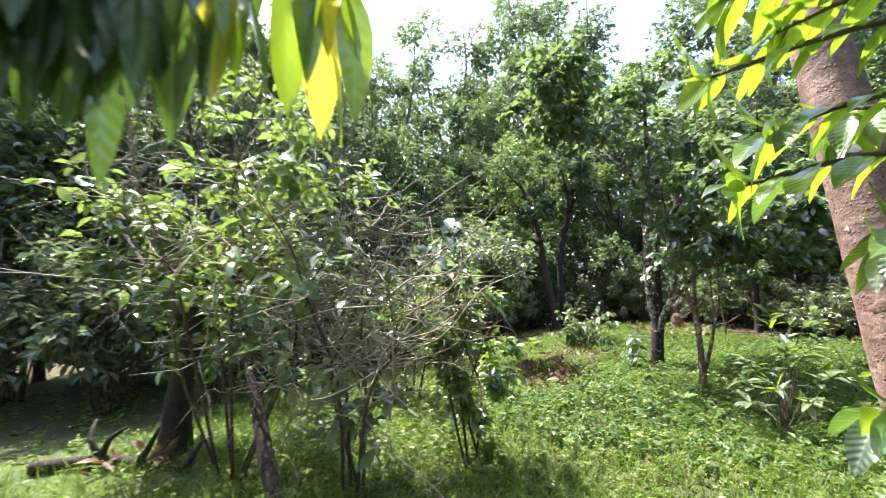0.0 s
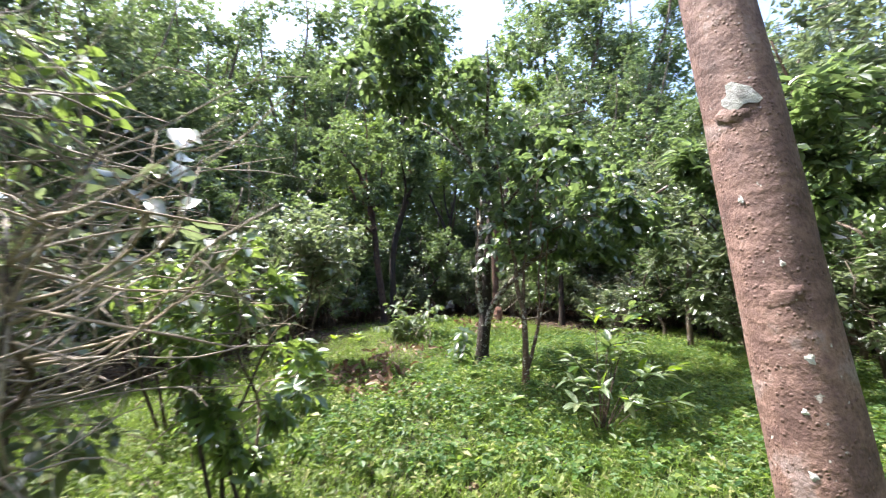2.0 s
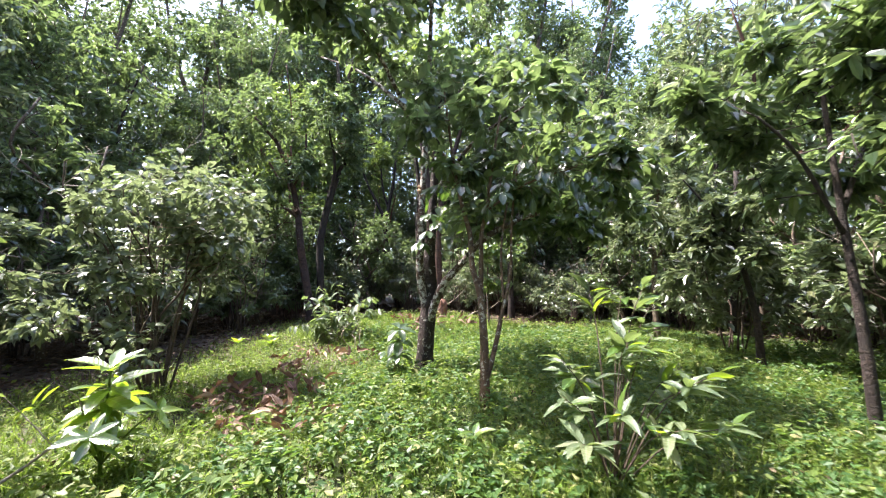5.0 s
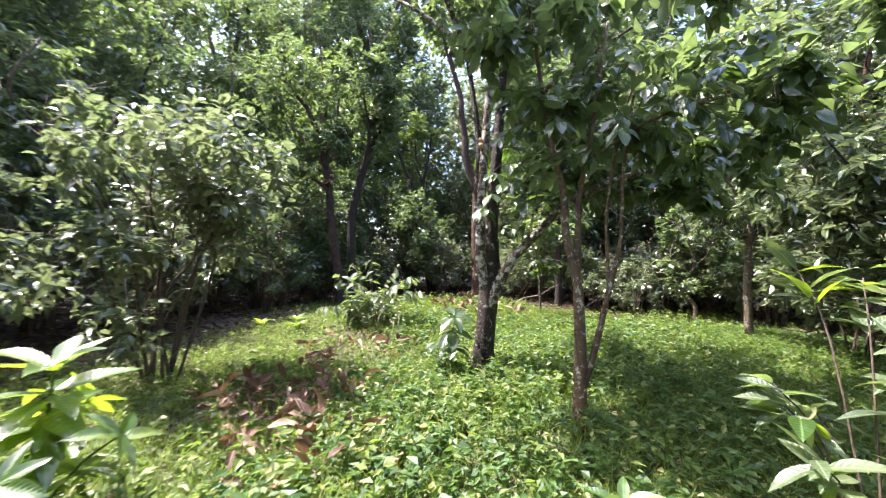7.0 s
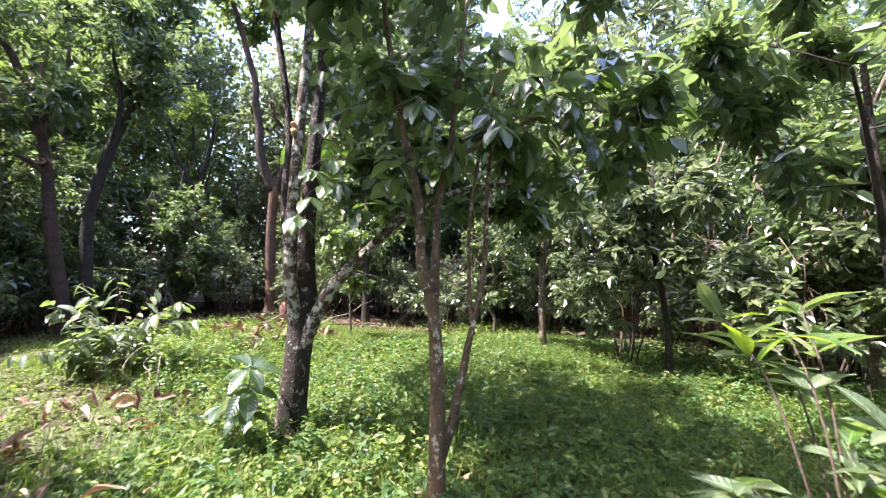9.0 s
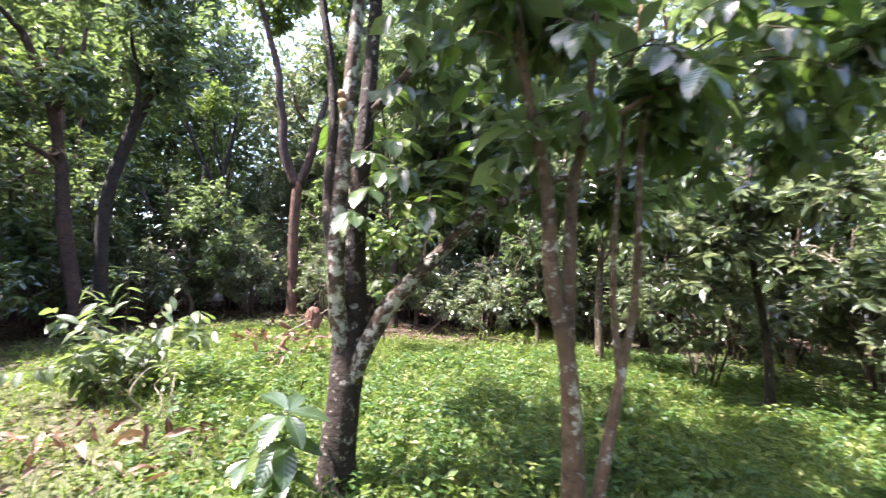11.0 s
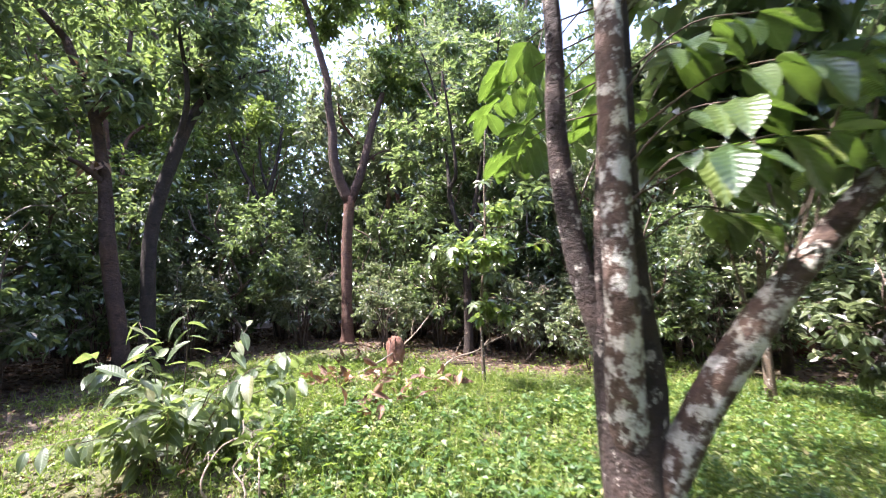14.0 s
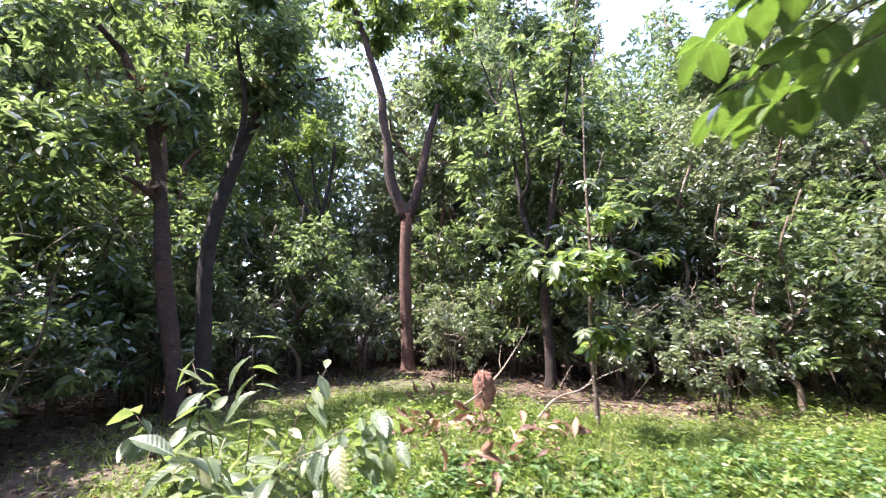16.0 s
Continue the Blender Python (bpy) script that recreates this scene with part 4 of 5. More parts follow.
tree("dark_small_tree", "small dark tree with a stout short trunk and hanging leaves", [(-4.2, -6.35, 0), (-4.2, -6.35, 0.4), (-4.15, -6.3, 0.9), (-4.1, -6.2, 1.6), (-4.0, -6.1, 2.6)], [0.2, 0.14, 0.12, 0.09, 0.05],
     [([(-4.15, -6.3, 0.9), (-3.6, -6.2, 1.6), (-3.1, -6.0, 2.2)], 0.05, 0.02), ([(-4.12, -6.25, 1.3), (-4.9, -6.4, 2.0), (-5.5, -6.4, 2.5)], 0.05, 0.02), ([(-4.1, -6.2, 1.6), (-3.8, -5.4, 2.3), (-3.6, -4.9, 2.8)], 0.05, 0.02)],
     [((-4.0, -6.0, 2.1), (1.5, 1.3, 1.1), 20, 0.42)], BARK_DARK, LEAF_FRESH, tips=330, per=5, length=0.18, ratio=0.45, droop=0.5, sides=12, shape=OVAL, share=0.7, low=0.75)
soup = Soup()
tube(soup, [(-2.25, -6.62, -0.1), (-2.5, -6.55, 0.28), (-2.85, -6.4, 0.72), (-3.15, -6.3, 1.2), (-3.2, -6.2, 1.9)], [0.075, 0.06, 0.055, 0.045, 0.03], 12, 5, 0.1)
top = thing("crooked_tree", -2.25, -6.62, float(ground_z(-2.25, -6.62)), "crooked dark leaning trunk with green moss", "tree")
part("trunk", soup.mesh("trunk", BARK_DARK), top)
soup = Soup()
tube(soup, [(-2.85, -6.4, 0.7), (-2.7, -6.35, 0.85), (-2.66, -6.3, 1.0)], [0.02, 0.014, 0.008], 6, 3)
part("stub", soup.mesh("stub", BARK_DARK), top)
shrub("leafy_bush", "leafy bush with a dark stem beside the path", -3.0, -3.7, 2.1, 0.8, 4, LEAF_FRESH, TWIG_DARK, 230, 6, 0.13, 0.42, "", OVAL, 0.018, 0.6, 8)
shrub("pale_bush", "tall bush with dull pale-green leaves and thin stems", -3.35, -0.5, 3.1, 1.4, 11, LEAF_DULL, TWIG_DARK, 1000, 5, 0.135, 0.48, "", OVAL, 0.018, 0.4, 40)
shrub("small_sapling", "thin knee-high sapling with few leaves", -1.26, 1.9, 0.75, 0.28, 3, LEAF_HERB, TWIG, 16, 5, 0.09, 0.4, "", OVAL, 0.009, 0.25, 4)
under = shrub("coffee_bush", "thin-stemmed understory bush with glossy leaves", 5.4, 1.5, 2.3, 1.05, 7, LEAF_DULL, TWIG_DARK, 400, 5, 0.145, 0.48, "understory bushes", HEX, 0.018, 0.2, 12)
dark_under = shrub("coffee_bush", "dark thin-stemmed understory bush in the shade", 2.3, 9.2, 2.5, 1.15, 7, LEAF_DEEP, TWIG_DARK, 430, 5, 0.15, 0.48, "understory bushes", HEX, 0.018, 0.15, 12)
UNDER_GROUP = [(6.2, 4.4, 30, 0.95), (7.8, 2.6, 80, 1.1), (3.6, 4.9, 10, 0.62), (4.6, 5.9, 200, 0.9), (7.4, -0.6, 10, 1.1), (9.0, 3.4, 33, 1.1), (5.2, -3.6, 90, 0.9), (-5.4, 1.6, 100, 1.1), (-3.4, 9.6, 20, 1.0), (1.6, 10.2, 60, 1.0), (-1.0, 10.4, 10, 1.0), (6.8, 8.4, 70, 1.1), (-6.0, -2.6, 44, 1.0), (-7.6, -4.4, 10, 1.1), (10.5, 7.8, 5, 1.2), (-0.9, 14.8, 5, 1.2), (6.9, 5.6, 205, 1.1), (10.4, 1.4, 88, 1.2), (-7.0, -5.8, 10, 1.2), (-8.6, -8.0, 60, 1.2), (-5.8, -0.6, 200, 1.1), (3.4, 6.6, 300, 0.8), (8.4, 6.2, 120, 1.2), (-6.6, 3.6, 10, 1.1), (0.9, 8.9, 200, 0.8), (5.9, -0.9, 33, 1.0)]
copies(under, UNDER_GROUP)
FILL = [(-1.6, 12.4), (-0.4, 12.9), (0.9, 11.9), (1.9, 11.4), (2.9, 10.9), (3.9, 8.2), (4.6, 7.3), (5.6, 6.7), (6.2, 7.4), (7.2, 7.2), (7.9, 5.2), (8.6, 2.2), (8.0, 0.6), (6.9, 0.2), (6.6, -2.4), (8.2, -1.6),
        (-2.6, 12.9), (-3.4, 11.9), (-4.4, 11.2), (-4.9, 8.3), (-5.8, 6.3), (-6.2, 5.2), (-5.9, 2.8), (-6.9, 0.6), (-5.2, -1.8), (-6.4, -3.8), (-6.0, -4.9), (-7.6, -5.2), (-8.6, -3.6), (-9.2, -6.2), (-9.6, -7.6), (-8.2, -6.8)]
for x, y in FILL:
    copies(under if (x > 2 or rng.random() < 0.4) else dark_under, [(x, y, float(rng.uniform(0, 360)), float(rng.uniform(0.75, 1.15)))])
copies(dark_under, [(-5.0, 5.2, 20, 1.0), (-6.4, 7.4, 66, 1.1), (-5.2, 9.4, 120, 1.1), (3.4, 9.6, 5, 0.95), (5.0, 8.6, 45, 1.0), (0.6, 13.4, 90, 1.1), (-3.0, 15.2, 15, 1.2), (-7.8, 2.2, 130, 1.1), (-8.6, 0.0, 15, 1.2), (7.8, 11, 10, 1.2), (2.6, 12.2, 100, 1.1), (9.0, -2.2, 20, 1.1), (-4.6, 14.0, 70, 1.2), (-8.8, 11.4, 15, 1.2), (11.8, 9.2, 10, 1.3), (4.2, 13.6, 15, 1.3), (-2.6, 11.2, 33, 0.8), (12.0, 2.6, 10, 1.3), (7.6, -3.6, 10, 1.2), (-10.2, 4.0, 10, 1.2), (-10.6, -4.6, 50, 1.2), (-9.4, 6.6, 5, 1.2), (-4.4, 7.9, 222, 0.9), (-6.6, 11.6, 80, 1.3), (-8.0, -2.0, 200, 1.2), (-11.0, -0.8, 77, 1.3), (6.2, 9.8, 10, 1.1), (9.6, 8.6, 190, 1.2), (0.9, 16, 10, 1.3), (-6.0, 17, 60, 1.3), (8.6, -5.6, 60, 1.2), (11, -3.4, 20, 1.3), (-12, -6.6, 10, 1.3), (13.4, 6.4, 10, 1.3), (3.2, 17, 70, 1.3)])

# distant woods closing the view all round
soup = Soup()
count = 130000
a = rng.uniform(0, 2 * np.pi, count)
rad = rng.uniform(21, 30, count)
hgt = rng.uniform(0, 1, count) ** 0.8 * (14.5 + 1.8 * np.sin(a * 9) + 1.1 * np.sin(a * 23 + 1))
base = np.stack([np.cos(a) * rad, 2 + np.sin(a) * rad, hgt], -1)
leaves(soup, base, rng.normal(size=(count, 3)) - (0, 0, 0.5), rng.normal(size=(count, 3)) + (0, 0, 1), rng.uniform(0.3, 0.6, count), rng.uniform(0.16, 0.3, count), DIAMOND)
tagged(new("far_woods", soup.mesh("far_woods", LEAF_DEEP, False)), "dense dark green foliage of distant woods", "woods", "", "stuff")

# ---- plants with leaves that can be told apart ----
LEAF_SHAPES = {
    "fresh": [leaf_mesh("leaf_fresh_a", 0.36, 0.16, 0.28, BIG_FRESH), leaf_mesh("leaf_fresh_b", 0.32, 0.3, 0.35, BIG_FRESH, 0.42, 0.02)],
    "deep": [leaf_mesh("leaf_deep_a", 0.46, 0.2, 0.25, BIG_DEEP, 0.55), leaf_mesh("leaf_deep_b", 0.42, 0.34, 0.3, BIG_DEEP, 0.5, 0.02)],
    "dull": [leaf_mesh("leaf_dull_a", 0.33, 0.25, 0.3, BIG_DULL), leaf_mesh("leaf_dull_b", 0.3, 0.42, 0.35, BIG_DULL, 0.42, 0.02)],
    "lance_deep": [leaf_mesh("leaf_lance_deep_a", 0.25, 0.1, 0.3, BIG_DEEP, 0.5), leaf_mesh("leaf_lance_deep_b", 0.22, 0.18, 0.35, BIG_DEEP, 0.45, 0.02)],
    "lance_fresh": [leaf_mesh("leaf_lance_fresh", 0.23, 0.12, 0.3, BIG_FRESH, 0.5)],
    "oval_dull": [leaf_mesh("leaf_oval_dull_a", 0.4, 0.25, 0.3, BIG_DULL, 0.5), leaf_mesh("leaf_oval_dull_b", 0.44, 0.4, 0.35, BIG_DULL, 0.45, 0.02), leaf_mesh("leaf_oval_dull_c", 0.38, 0.1, 0.25, BIG_DULL, 0.5, 0.02)],
    "broad": [leaf_mesh("leaf_broad_a", 0.52, 0.18, 0.3, BIG_DEEP, 0.55, 0.02), leaf_mesh("leaf_broad_b", 0.48, 0.32, 0.35, BIG_DEEP, 0.52, 0.03), leaf_mesh("leaf_broad_c", 0.5, 0.08, 0.2, BIG_DEEP, 0.5, 0.02)],
    "yellow": [leaf_mesh("leaf_yellow", 0.27, 0.12, 0.2, BIG_YELLOW)],
    "dry": [leaf_mesh("leaf_dry_a", 0.3, 0.5, 0.7, BIG_DRY, 0.5, 0.05), leaf_mesh("leaf_dry_b", 0.34, -0.35, 1.0, BIG_DRY, 0.45, 0.06), leaf_mesh("leaf_dry_c", 0.32, 0.25, 0.3, BIG_DRY, 0.5, 0.06)],
}


def pick_leaf(kind):
    shapes = LEAF_SHAPES[kind]
    return shapes[int(rng.integers(len(shapes)))]


def whorl(parent, at, axis, count, size, kind, lift=0.35, spin=None):
    """Leaves in a ring round a shoot's end. lift: how far they rise (or, below 0, hang)."""
    axis = Vector(axis).normalized()
    side = axis.orthogonal().normalized()
    other = axis.cross(side)
    start = rng.uniform(0, 6.28) if spin is None else spin
    for k in range(count):
        ang = start + k * 6.283 / count + rng.normal(0, 0.18)
        out = side * math.cos(ang) + other * math.sin(ang)
        ahead = out + axis * (lift + rng.normal(0, 0.12))
        hang_leaf(pick_leaf(kind), parent, Vector(at) - axis * rng.uniform(0, 0.05), ahead, axis + out * 0.1 + Vector(rng.normal(0, 0.12, 3)), size * rng.uniform(0.75, 1.15))


def shoot(parent, points, radius, bark, name="stem"):
    soup = Soup()
    tube(soup, points, np.linspace(radius, radius * 0.45, len(points)), 7, 4, 0.05)
    return part(name, soup.mesh(name, bark), parent)


# bright broad-leaved plant west of the path
top = thing("broad_leaved_plant", -2.05, -3.0, float(ground_z(-2.05, -3.0)), "knee-high plant with bright green broad pointed leaves", "plant")
shoot(top, [(-2.05, -3.0, -0.05), (-2.04, -3.0, 0.35), (-2.0, -3.0, 0.76)], 0.014, LEAF_HERB)
whorl(top, (-2.0, -3.0, 0.78), (0.05, -0.1, 1), 6, 0.31, "fresh", 0.62)
whorl(top, (-2.01, -3.0, 0.66), (0, 0, 1), 6, 0.31, "fresh", 0.12)
whorl(top, (-2.03, -3.0, 0.5), (0, 0, 1), 9, 0.29, "fresh", -0.1)
whorl(top, (-2.04, -3.0, 0.34), (0, 0, 1), 9, 0.26, "fresh", -0.2)
whorl(top, (-2.02, -3.0, 0.58), (0.1, -0.1, 1), 7, 0.3, "fresh", 0.0)
for end in ((-1.62, -3.05, 0.5), (-2.45, -3.1, 0.55), (-1.85, -3.35, 0.42), (-2.2, -2.6, 0.5)):
    shoot(top, [(-2.04, -3.0, 0.12), ((-2.04 + end[0]) / 2, (-3.0 + end[1]) / 2, end[2] * 0.7), end], 0.008, LEAF_HERB)
    whorl(top, end, (end[0] + 2.04, end[1] + 3.0, 0.5), 6, 0.19, "fresh", 0.25)
    whorl(top, ((-2.04 + end[0]) / 2, (-3.0 + end[1]) / 2, end[2] * 0.7), (0, 0, 1), 4, 0.16, "fresh", 0.0)

# shrub with long drooping leaves east of the path
SX, SY = 1.4, -3.15
top = thing("long_leaved_shrub", SX, SY, float(ground_z(SX, SY)), "waist-high shrub with long drooping pale-green leaves", "shrub")
ends = [(-0.34, -0.12, 0.6), (-0.26, 0.2, 0.78), (-0.05, -0.3, 0.55), (0.2, 0.15, 0.85), (0.42, -0.2, 0.68), (0.6, 0.2, 0.72), (-0.15, 0.38, 0.7), (0.28, -0.42, 0.5), (-0.3, -0.35, 0.4), (0.7, -0.15, 0.42),
        (0.12, 0.0, 0.95), (0.35, 0.1, 0.95), (0.8, 0.1, 0.7), (0.1, 0.45, 0.6), (0.25, 0.35, 1.22), (0.05, 0.5, 1.3), (0.45, 0.4, 1.3), (0.6, 0.6, 1.15)]
for dx, dy, end_z in ends:
    end = (SX + dx, SY + dy, end_z)
    mid = (SX + dx * 0.5, SY + dy * 0.5, end_z * 0.72)
    shoot(top, [(SX, SY, -0.05), mid, end], 0.006, TWIG_DARK)
    away = Vector((dx, dy, 0.3))
    for k in range(13):
        at = Vector(mid).lerp(Vector(end), rng.uniform(0.25, 1.02))
        out = Vector((rng.normal(), rng.normal(), rng.normal(0.15, 0.3))).normalized()
        hang_leaf(pick_leaf("dull" if rng.random() < 0.72 else "fresh"), top, at, out + away * 0.8, (rng.normal(0, 0.2), rng.normal(0, 0.2), 1), rng.uniform(0.13, 0.24))

# low spreading shrub in the middle of the clearing
MX, MY = -1.95, 2.85
top = thing("pale_bush", MX, MY, float(ground_z(MX, MY)), "low spreading shrub with sparse pale drooping leaves", "shrub")
for k in range(25):
    a0, reach, rise = k * 2.4, rng.uniform(0.2, 1.05), rng.uniform(0.5, 1.65)
    foot = Vector((MX + 0.05 * math.cos(a0), MY + 0.05 * math.sin(a0), 0.05))
    end = Vector((MX + math.cos(a0) * reach, MY + math.sin(a0) * reach * 0.8, rise - 0.3 * reach))
    mid = Vector((MX + math.cos(a0) * reach * 0.5 + rng.normal(0, 0.06), MY + math.sin(a0) * reach * 0.4 + rng.normal(0, 0.06), rise * 0.6))
    shoot(top, [foot, mid, end], 0.006, TWIG_DARK if k % 3 else TWIG)
    line, _ = spline([foot, mid, end], np.ones(3), 8)
    for n, q in enumerate(np.repeat(line[4:], 1 + k % 2, axis=0)):
        away = Vector(unit(line[-1] - line[5]))
        side = away.cross(Vector((0, 0, 1))).normalized() * (1 if n % 2 else -1)
        ahead = side * rng.uniform(0.4, 1.1) + away * rng.uniform(0.1, 0.7) + Vector((0, 0, rng.normal(-0.5, 0.35)))
        hang_leaf(pick_leaf("oval_dull"), top, Vector(q) + Vector(rng.normal(0, 0.02, 3)), ahead, Vector((0, 0, 1)) + Vector(rng.normal(0, 0.35, 3)), rng.uniform(0.13, 0.23))

# leaf-green young plant on the verge before it
top = thing("young_plant", 0.5, -3.0, float(ground_z(0.5, -3.0)), "small fresh green plant with pointed leaves on grass", "plant")
shoot(top, [(0.5, -3.0, -0.03), (0.5, -3.0, 0.18), (0.51, -3.01, 0.3)], 0.007, LEAF_HERB)
whorl(top, (0.51, -3.01, 0.3), (0, -0.1, 1), 6, 0.17, "fresh", 0.5)
whorl(top, (0.5, -3.0, 0.18), (0, 0, 1), 5, 0.15, "fresh", 0.1)

# blue-green plant at the foot of the forked tree
top = thing("broad_leaved_plant", -0.28, -0.2, float(ground_z(-0.28, -0.2)), "bluish-green broad-leaved plant at a tree's foot", "plant")
shoot(top, [(-0.28, -0.2, -0.03), (-0.3, -0.22, 0.35), (-0.27, -0.26, 0.7)], 0.01, LEAF_HERB)
whorl(top, (-0.27, -0.26, 0.72), (0.1, -0.25, 1), 7, 0.26, "deep", 0.05)
whorl(top, (-0.29, -0.23, 0.58), (-0.1, -0.1, 1), 7, 0.26, "deep", -0.3)
whorl(top, (-0.29, -0.22, 0.4), (-0.1, -0.1, 1), 6, 0.22, "deep", -0.2)
shoot(top, [(-0.29, -0.22, 0.1), (-0.4, -0.1, 0.3), (-0.48, 0.0, 0.42)], 0.007, LEAF_HERB)
whorl(top, (-0.48, 0.0, 0.42), (-0.3, 0.1, 1), 6, 0.2, "deep", 0.0)

# low broad plants in the shade on the west side
for px, py, size in ((-3.3, 2.95, 0.26), (-3.0, 2.3, 0.2), (-3.7, 2.4, 0.22)):
    top = thing("shade_plant", px, py, float(ground_z(px, py)), "low rosette of long green leaves on shaded soil", "plant", "rosettes in the shade")
    shoot(top, [(px, py, -0.03), (px, py, 0.1), (px + 0.01, py, 0.2)], 0.009, LEAF_HERB)
    whorl(top, (px, py, 0.2), (0, 0, 1), 7, size, "fresh", 0.7)
    whorl(top, (px, py, 0.12), (0, 0, 1), 7, size, "fresh", 0.2)

# leaf whorls of the young tree
for root, at, count, size in (((1.46, 4.4, 2.0), (1.75, 4.2, 2.12), 7, 0.2), ((1.9, 4.2, 2.1), (2.1, 4.05, 2.15), 8, 0.2), ((2.1, 4.15, 2.15), (2.3, 4.1, 2.22), 7, 0.19), ((1.44, 4.4, 1.9), (1.2, 4.2, 2.02), 8, 0.2), ((1.0, 4.2, 2.0), (0.85, 4.1, 2.08), 8, 0.2), ((0.8, 4.15, 2.02), (0.6, 4.1, 2.08), 7, 0.19),
                              ((1.47, 4.4, 2.1), (1.45, 4.1, 2.2), 8, 0.2), ((1.47, 4.4, 1.7), (1.4, 4.15, 1.75), 7, 0.17), ((1.41, 4.4, 1.4), (1.65, 4.2, 1.4), 7, 0.18), ((1.7, 4.2, 1.4), (1.95, 4.1, 1.32), 7, 0.18), ((1.41, 4.4, 1.3), (1.2, 4.2, 1.35), 6, 0.17), ((1.48, 4.4, 2.6), (1.8, 4.25, 2.8), 8, 0.18), ((1.48, 4.4, 2.65), (2.0, 4.2, 2.72), 7, 0.18), ((1.5, 4.4, 3.0), (1.35, 4.2, 3.05), 6, 0.16)):
    shoot(sapling_tree, [root, Vector(root).lerp(Vector(at), 0.5) + Vector((0, 0, 0.02)), at], 0.005, TWIG, "twig")
    whorl(sapling_tree, at, Vector(at) - Vector(root) + Vector((0, 0, 0.25)), count, size, "oval_dull" if rng.random() < 0.75 else "fresh", -0.15)

# dead leaf tufts caught in the western trees
for owner, at in ((brown_tree, (-4.5, 6.93, 5.05)), (brown_tree, (-4.2, 6.9, 3.58)), (brown_tree, (-4.32, 6.92, 4.85)), (dark_tree, (-2.78, 7.2, 5.68))):
    for k in range(16):
        hang_leaf(pick_leaf("dry"), owner, Vector(at) + Vector(rng.normal(0, 0.06, 3)), Vector(rng.normal(size=3)) + Vector((0, 0, -0.6)), rng.normal(size=3), rng.uniform(0.13, 0.26), "dead_leaf")

# large leaf bunches of the forked tree that stand clear of its crown
LIMB_X, LIMB_Y, LIMB_Z = [0.12, 0.34, 0.67, 1.1, 1.5, 1.95, 2.5], [0.0, -0.17, -0.25, -0.36, -0.38, -0.38, -0.4], [0.78, 1.32, 1.68, 2.03, 2.2, 2.32, 2.7]


def hanging_bunch(parent, root, at, pairs, size, kind, bark):
    """A twig with large leaves in pairs along it, their tips hanging."""
    root, at = Vector(root), Vector(at)
    mid = root.lerp(at, 0.55) + Vector((0, 0, 0.07))
    shoot(parent, [root, mid, at], 0.0045, bark, "twig")
    run = (at - mid).normalized()
    side = run.cross(Vector((0, 0, 1))).normalized()
    for k in range(pairs):
        q = mid.lerp(at, (k + 1) / pairs)
        for s in (-1, 1):
            ahead = side * s * rng.uniform(0.5, 1.0) + run * rng.uniform(0.3, 0.9) + Vector((0, 0, -rng.uniform(0.15, 0.9)))
            up = Vector((0, 0, 1)) + run * 0.4 + side * s * 0.5 + Vector(rng.normal(0, 0.2, 3))
            hang_leaf(pick_leaf(kind), parent, q, ahead, up, size * rng.uniform(0.7, 1.15))
    hang_leaf(pick_leaf(kind), parent, at, run + Vector((0, 0, -0.5)), (0, 0, 1), size)


BUNCHES = [(0.02, -0.42, 1.85), (0.12, -0.38, 2.0), (0.3, -0.45, 2.12), (0.45, -0.5, 1.92), (0.62, -0.42, 2.2), (0.8, -0.55, 2.05), (0.95, -0.3, 2.3), (0.35, -0.3, 2.35), (0.15, -0.25, 2.25), (0.72, -0.25, 1.95), (0.4, -0.15, 1.75),
           (1.1, -0.6, 2.25), (1.3, -0.45, 2.45), (1.5, -0.7, 2.3), (1.7, -0.5, 2.55), (0.55, -0.6, 2.45), (0.85, -0.45, 2.6), (1.15, -0.55, 2.7), (0.25, -0.5, 2.6), (1.9, -0.6, 2.4), (0.65, 0.0, 2.2), (0.95, 0.05, 2.4), (0.5, 0.1, 2.05), (0.3, 0.35, 2.3)]
for at in BUNCHES:
    if at[0] < 0.5:
        root = (0.02 + 0.1 * at[0], -0.02, at[2] - 0.12)
    else:
        lx = at[0] - 0.12
        root = (lx, float(np.interp(lx, LIMB_X, LIMB_Y)), float(np.interp(lx, LIMB_X, LIMB_Z)))
    hanging_bunch(fork_tree, root, at, 3, 0.19, "broad", TWIG_DARK)
for at in ((0.3, 1.4, 2.45), (0.12, 1.25, 2.65), (0.5, 1.5, 2.6), (0.2, 1.1, 2.3), (0.45, 1.2, 2.85), (0.75, 1.3, 2.5), (0.9, 1.1, 2.75), (0.05, 0.9, 2.75)):
    hanging_bunch(fork_tree, (0.17, 0.14, at[2] - 0.1), at, 4, 0.21, "broad", TWIG_DARK)

# pale brown growths on its lichened limb
for cx, cy, cz, r in ((0.0, -0.02, 2.62, 0.03), (0.03, -0.03, 2.55, 0.022), (-0.01, -0.01, 2.69, 0.02)):
    soup = Soup()
    tube(soup, [(cx, cy + 0.05, cz - r), (cx, cy, cz - r * 0.4), (cx, cy - 0.01, cz + r * 0.3), (cx, cy + 0.03, cz + r)], [r * 0.5, r * 1.1, r, r * 0.3], 10, 3, 0.45)
    part("bracket_fungus", soup.mesh("bracket_fungus", FUNGUS), fork_tree, "pale tan rounded fungus")

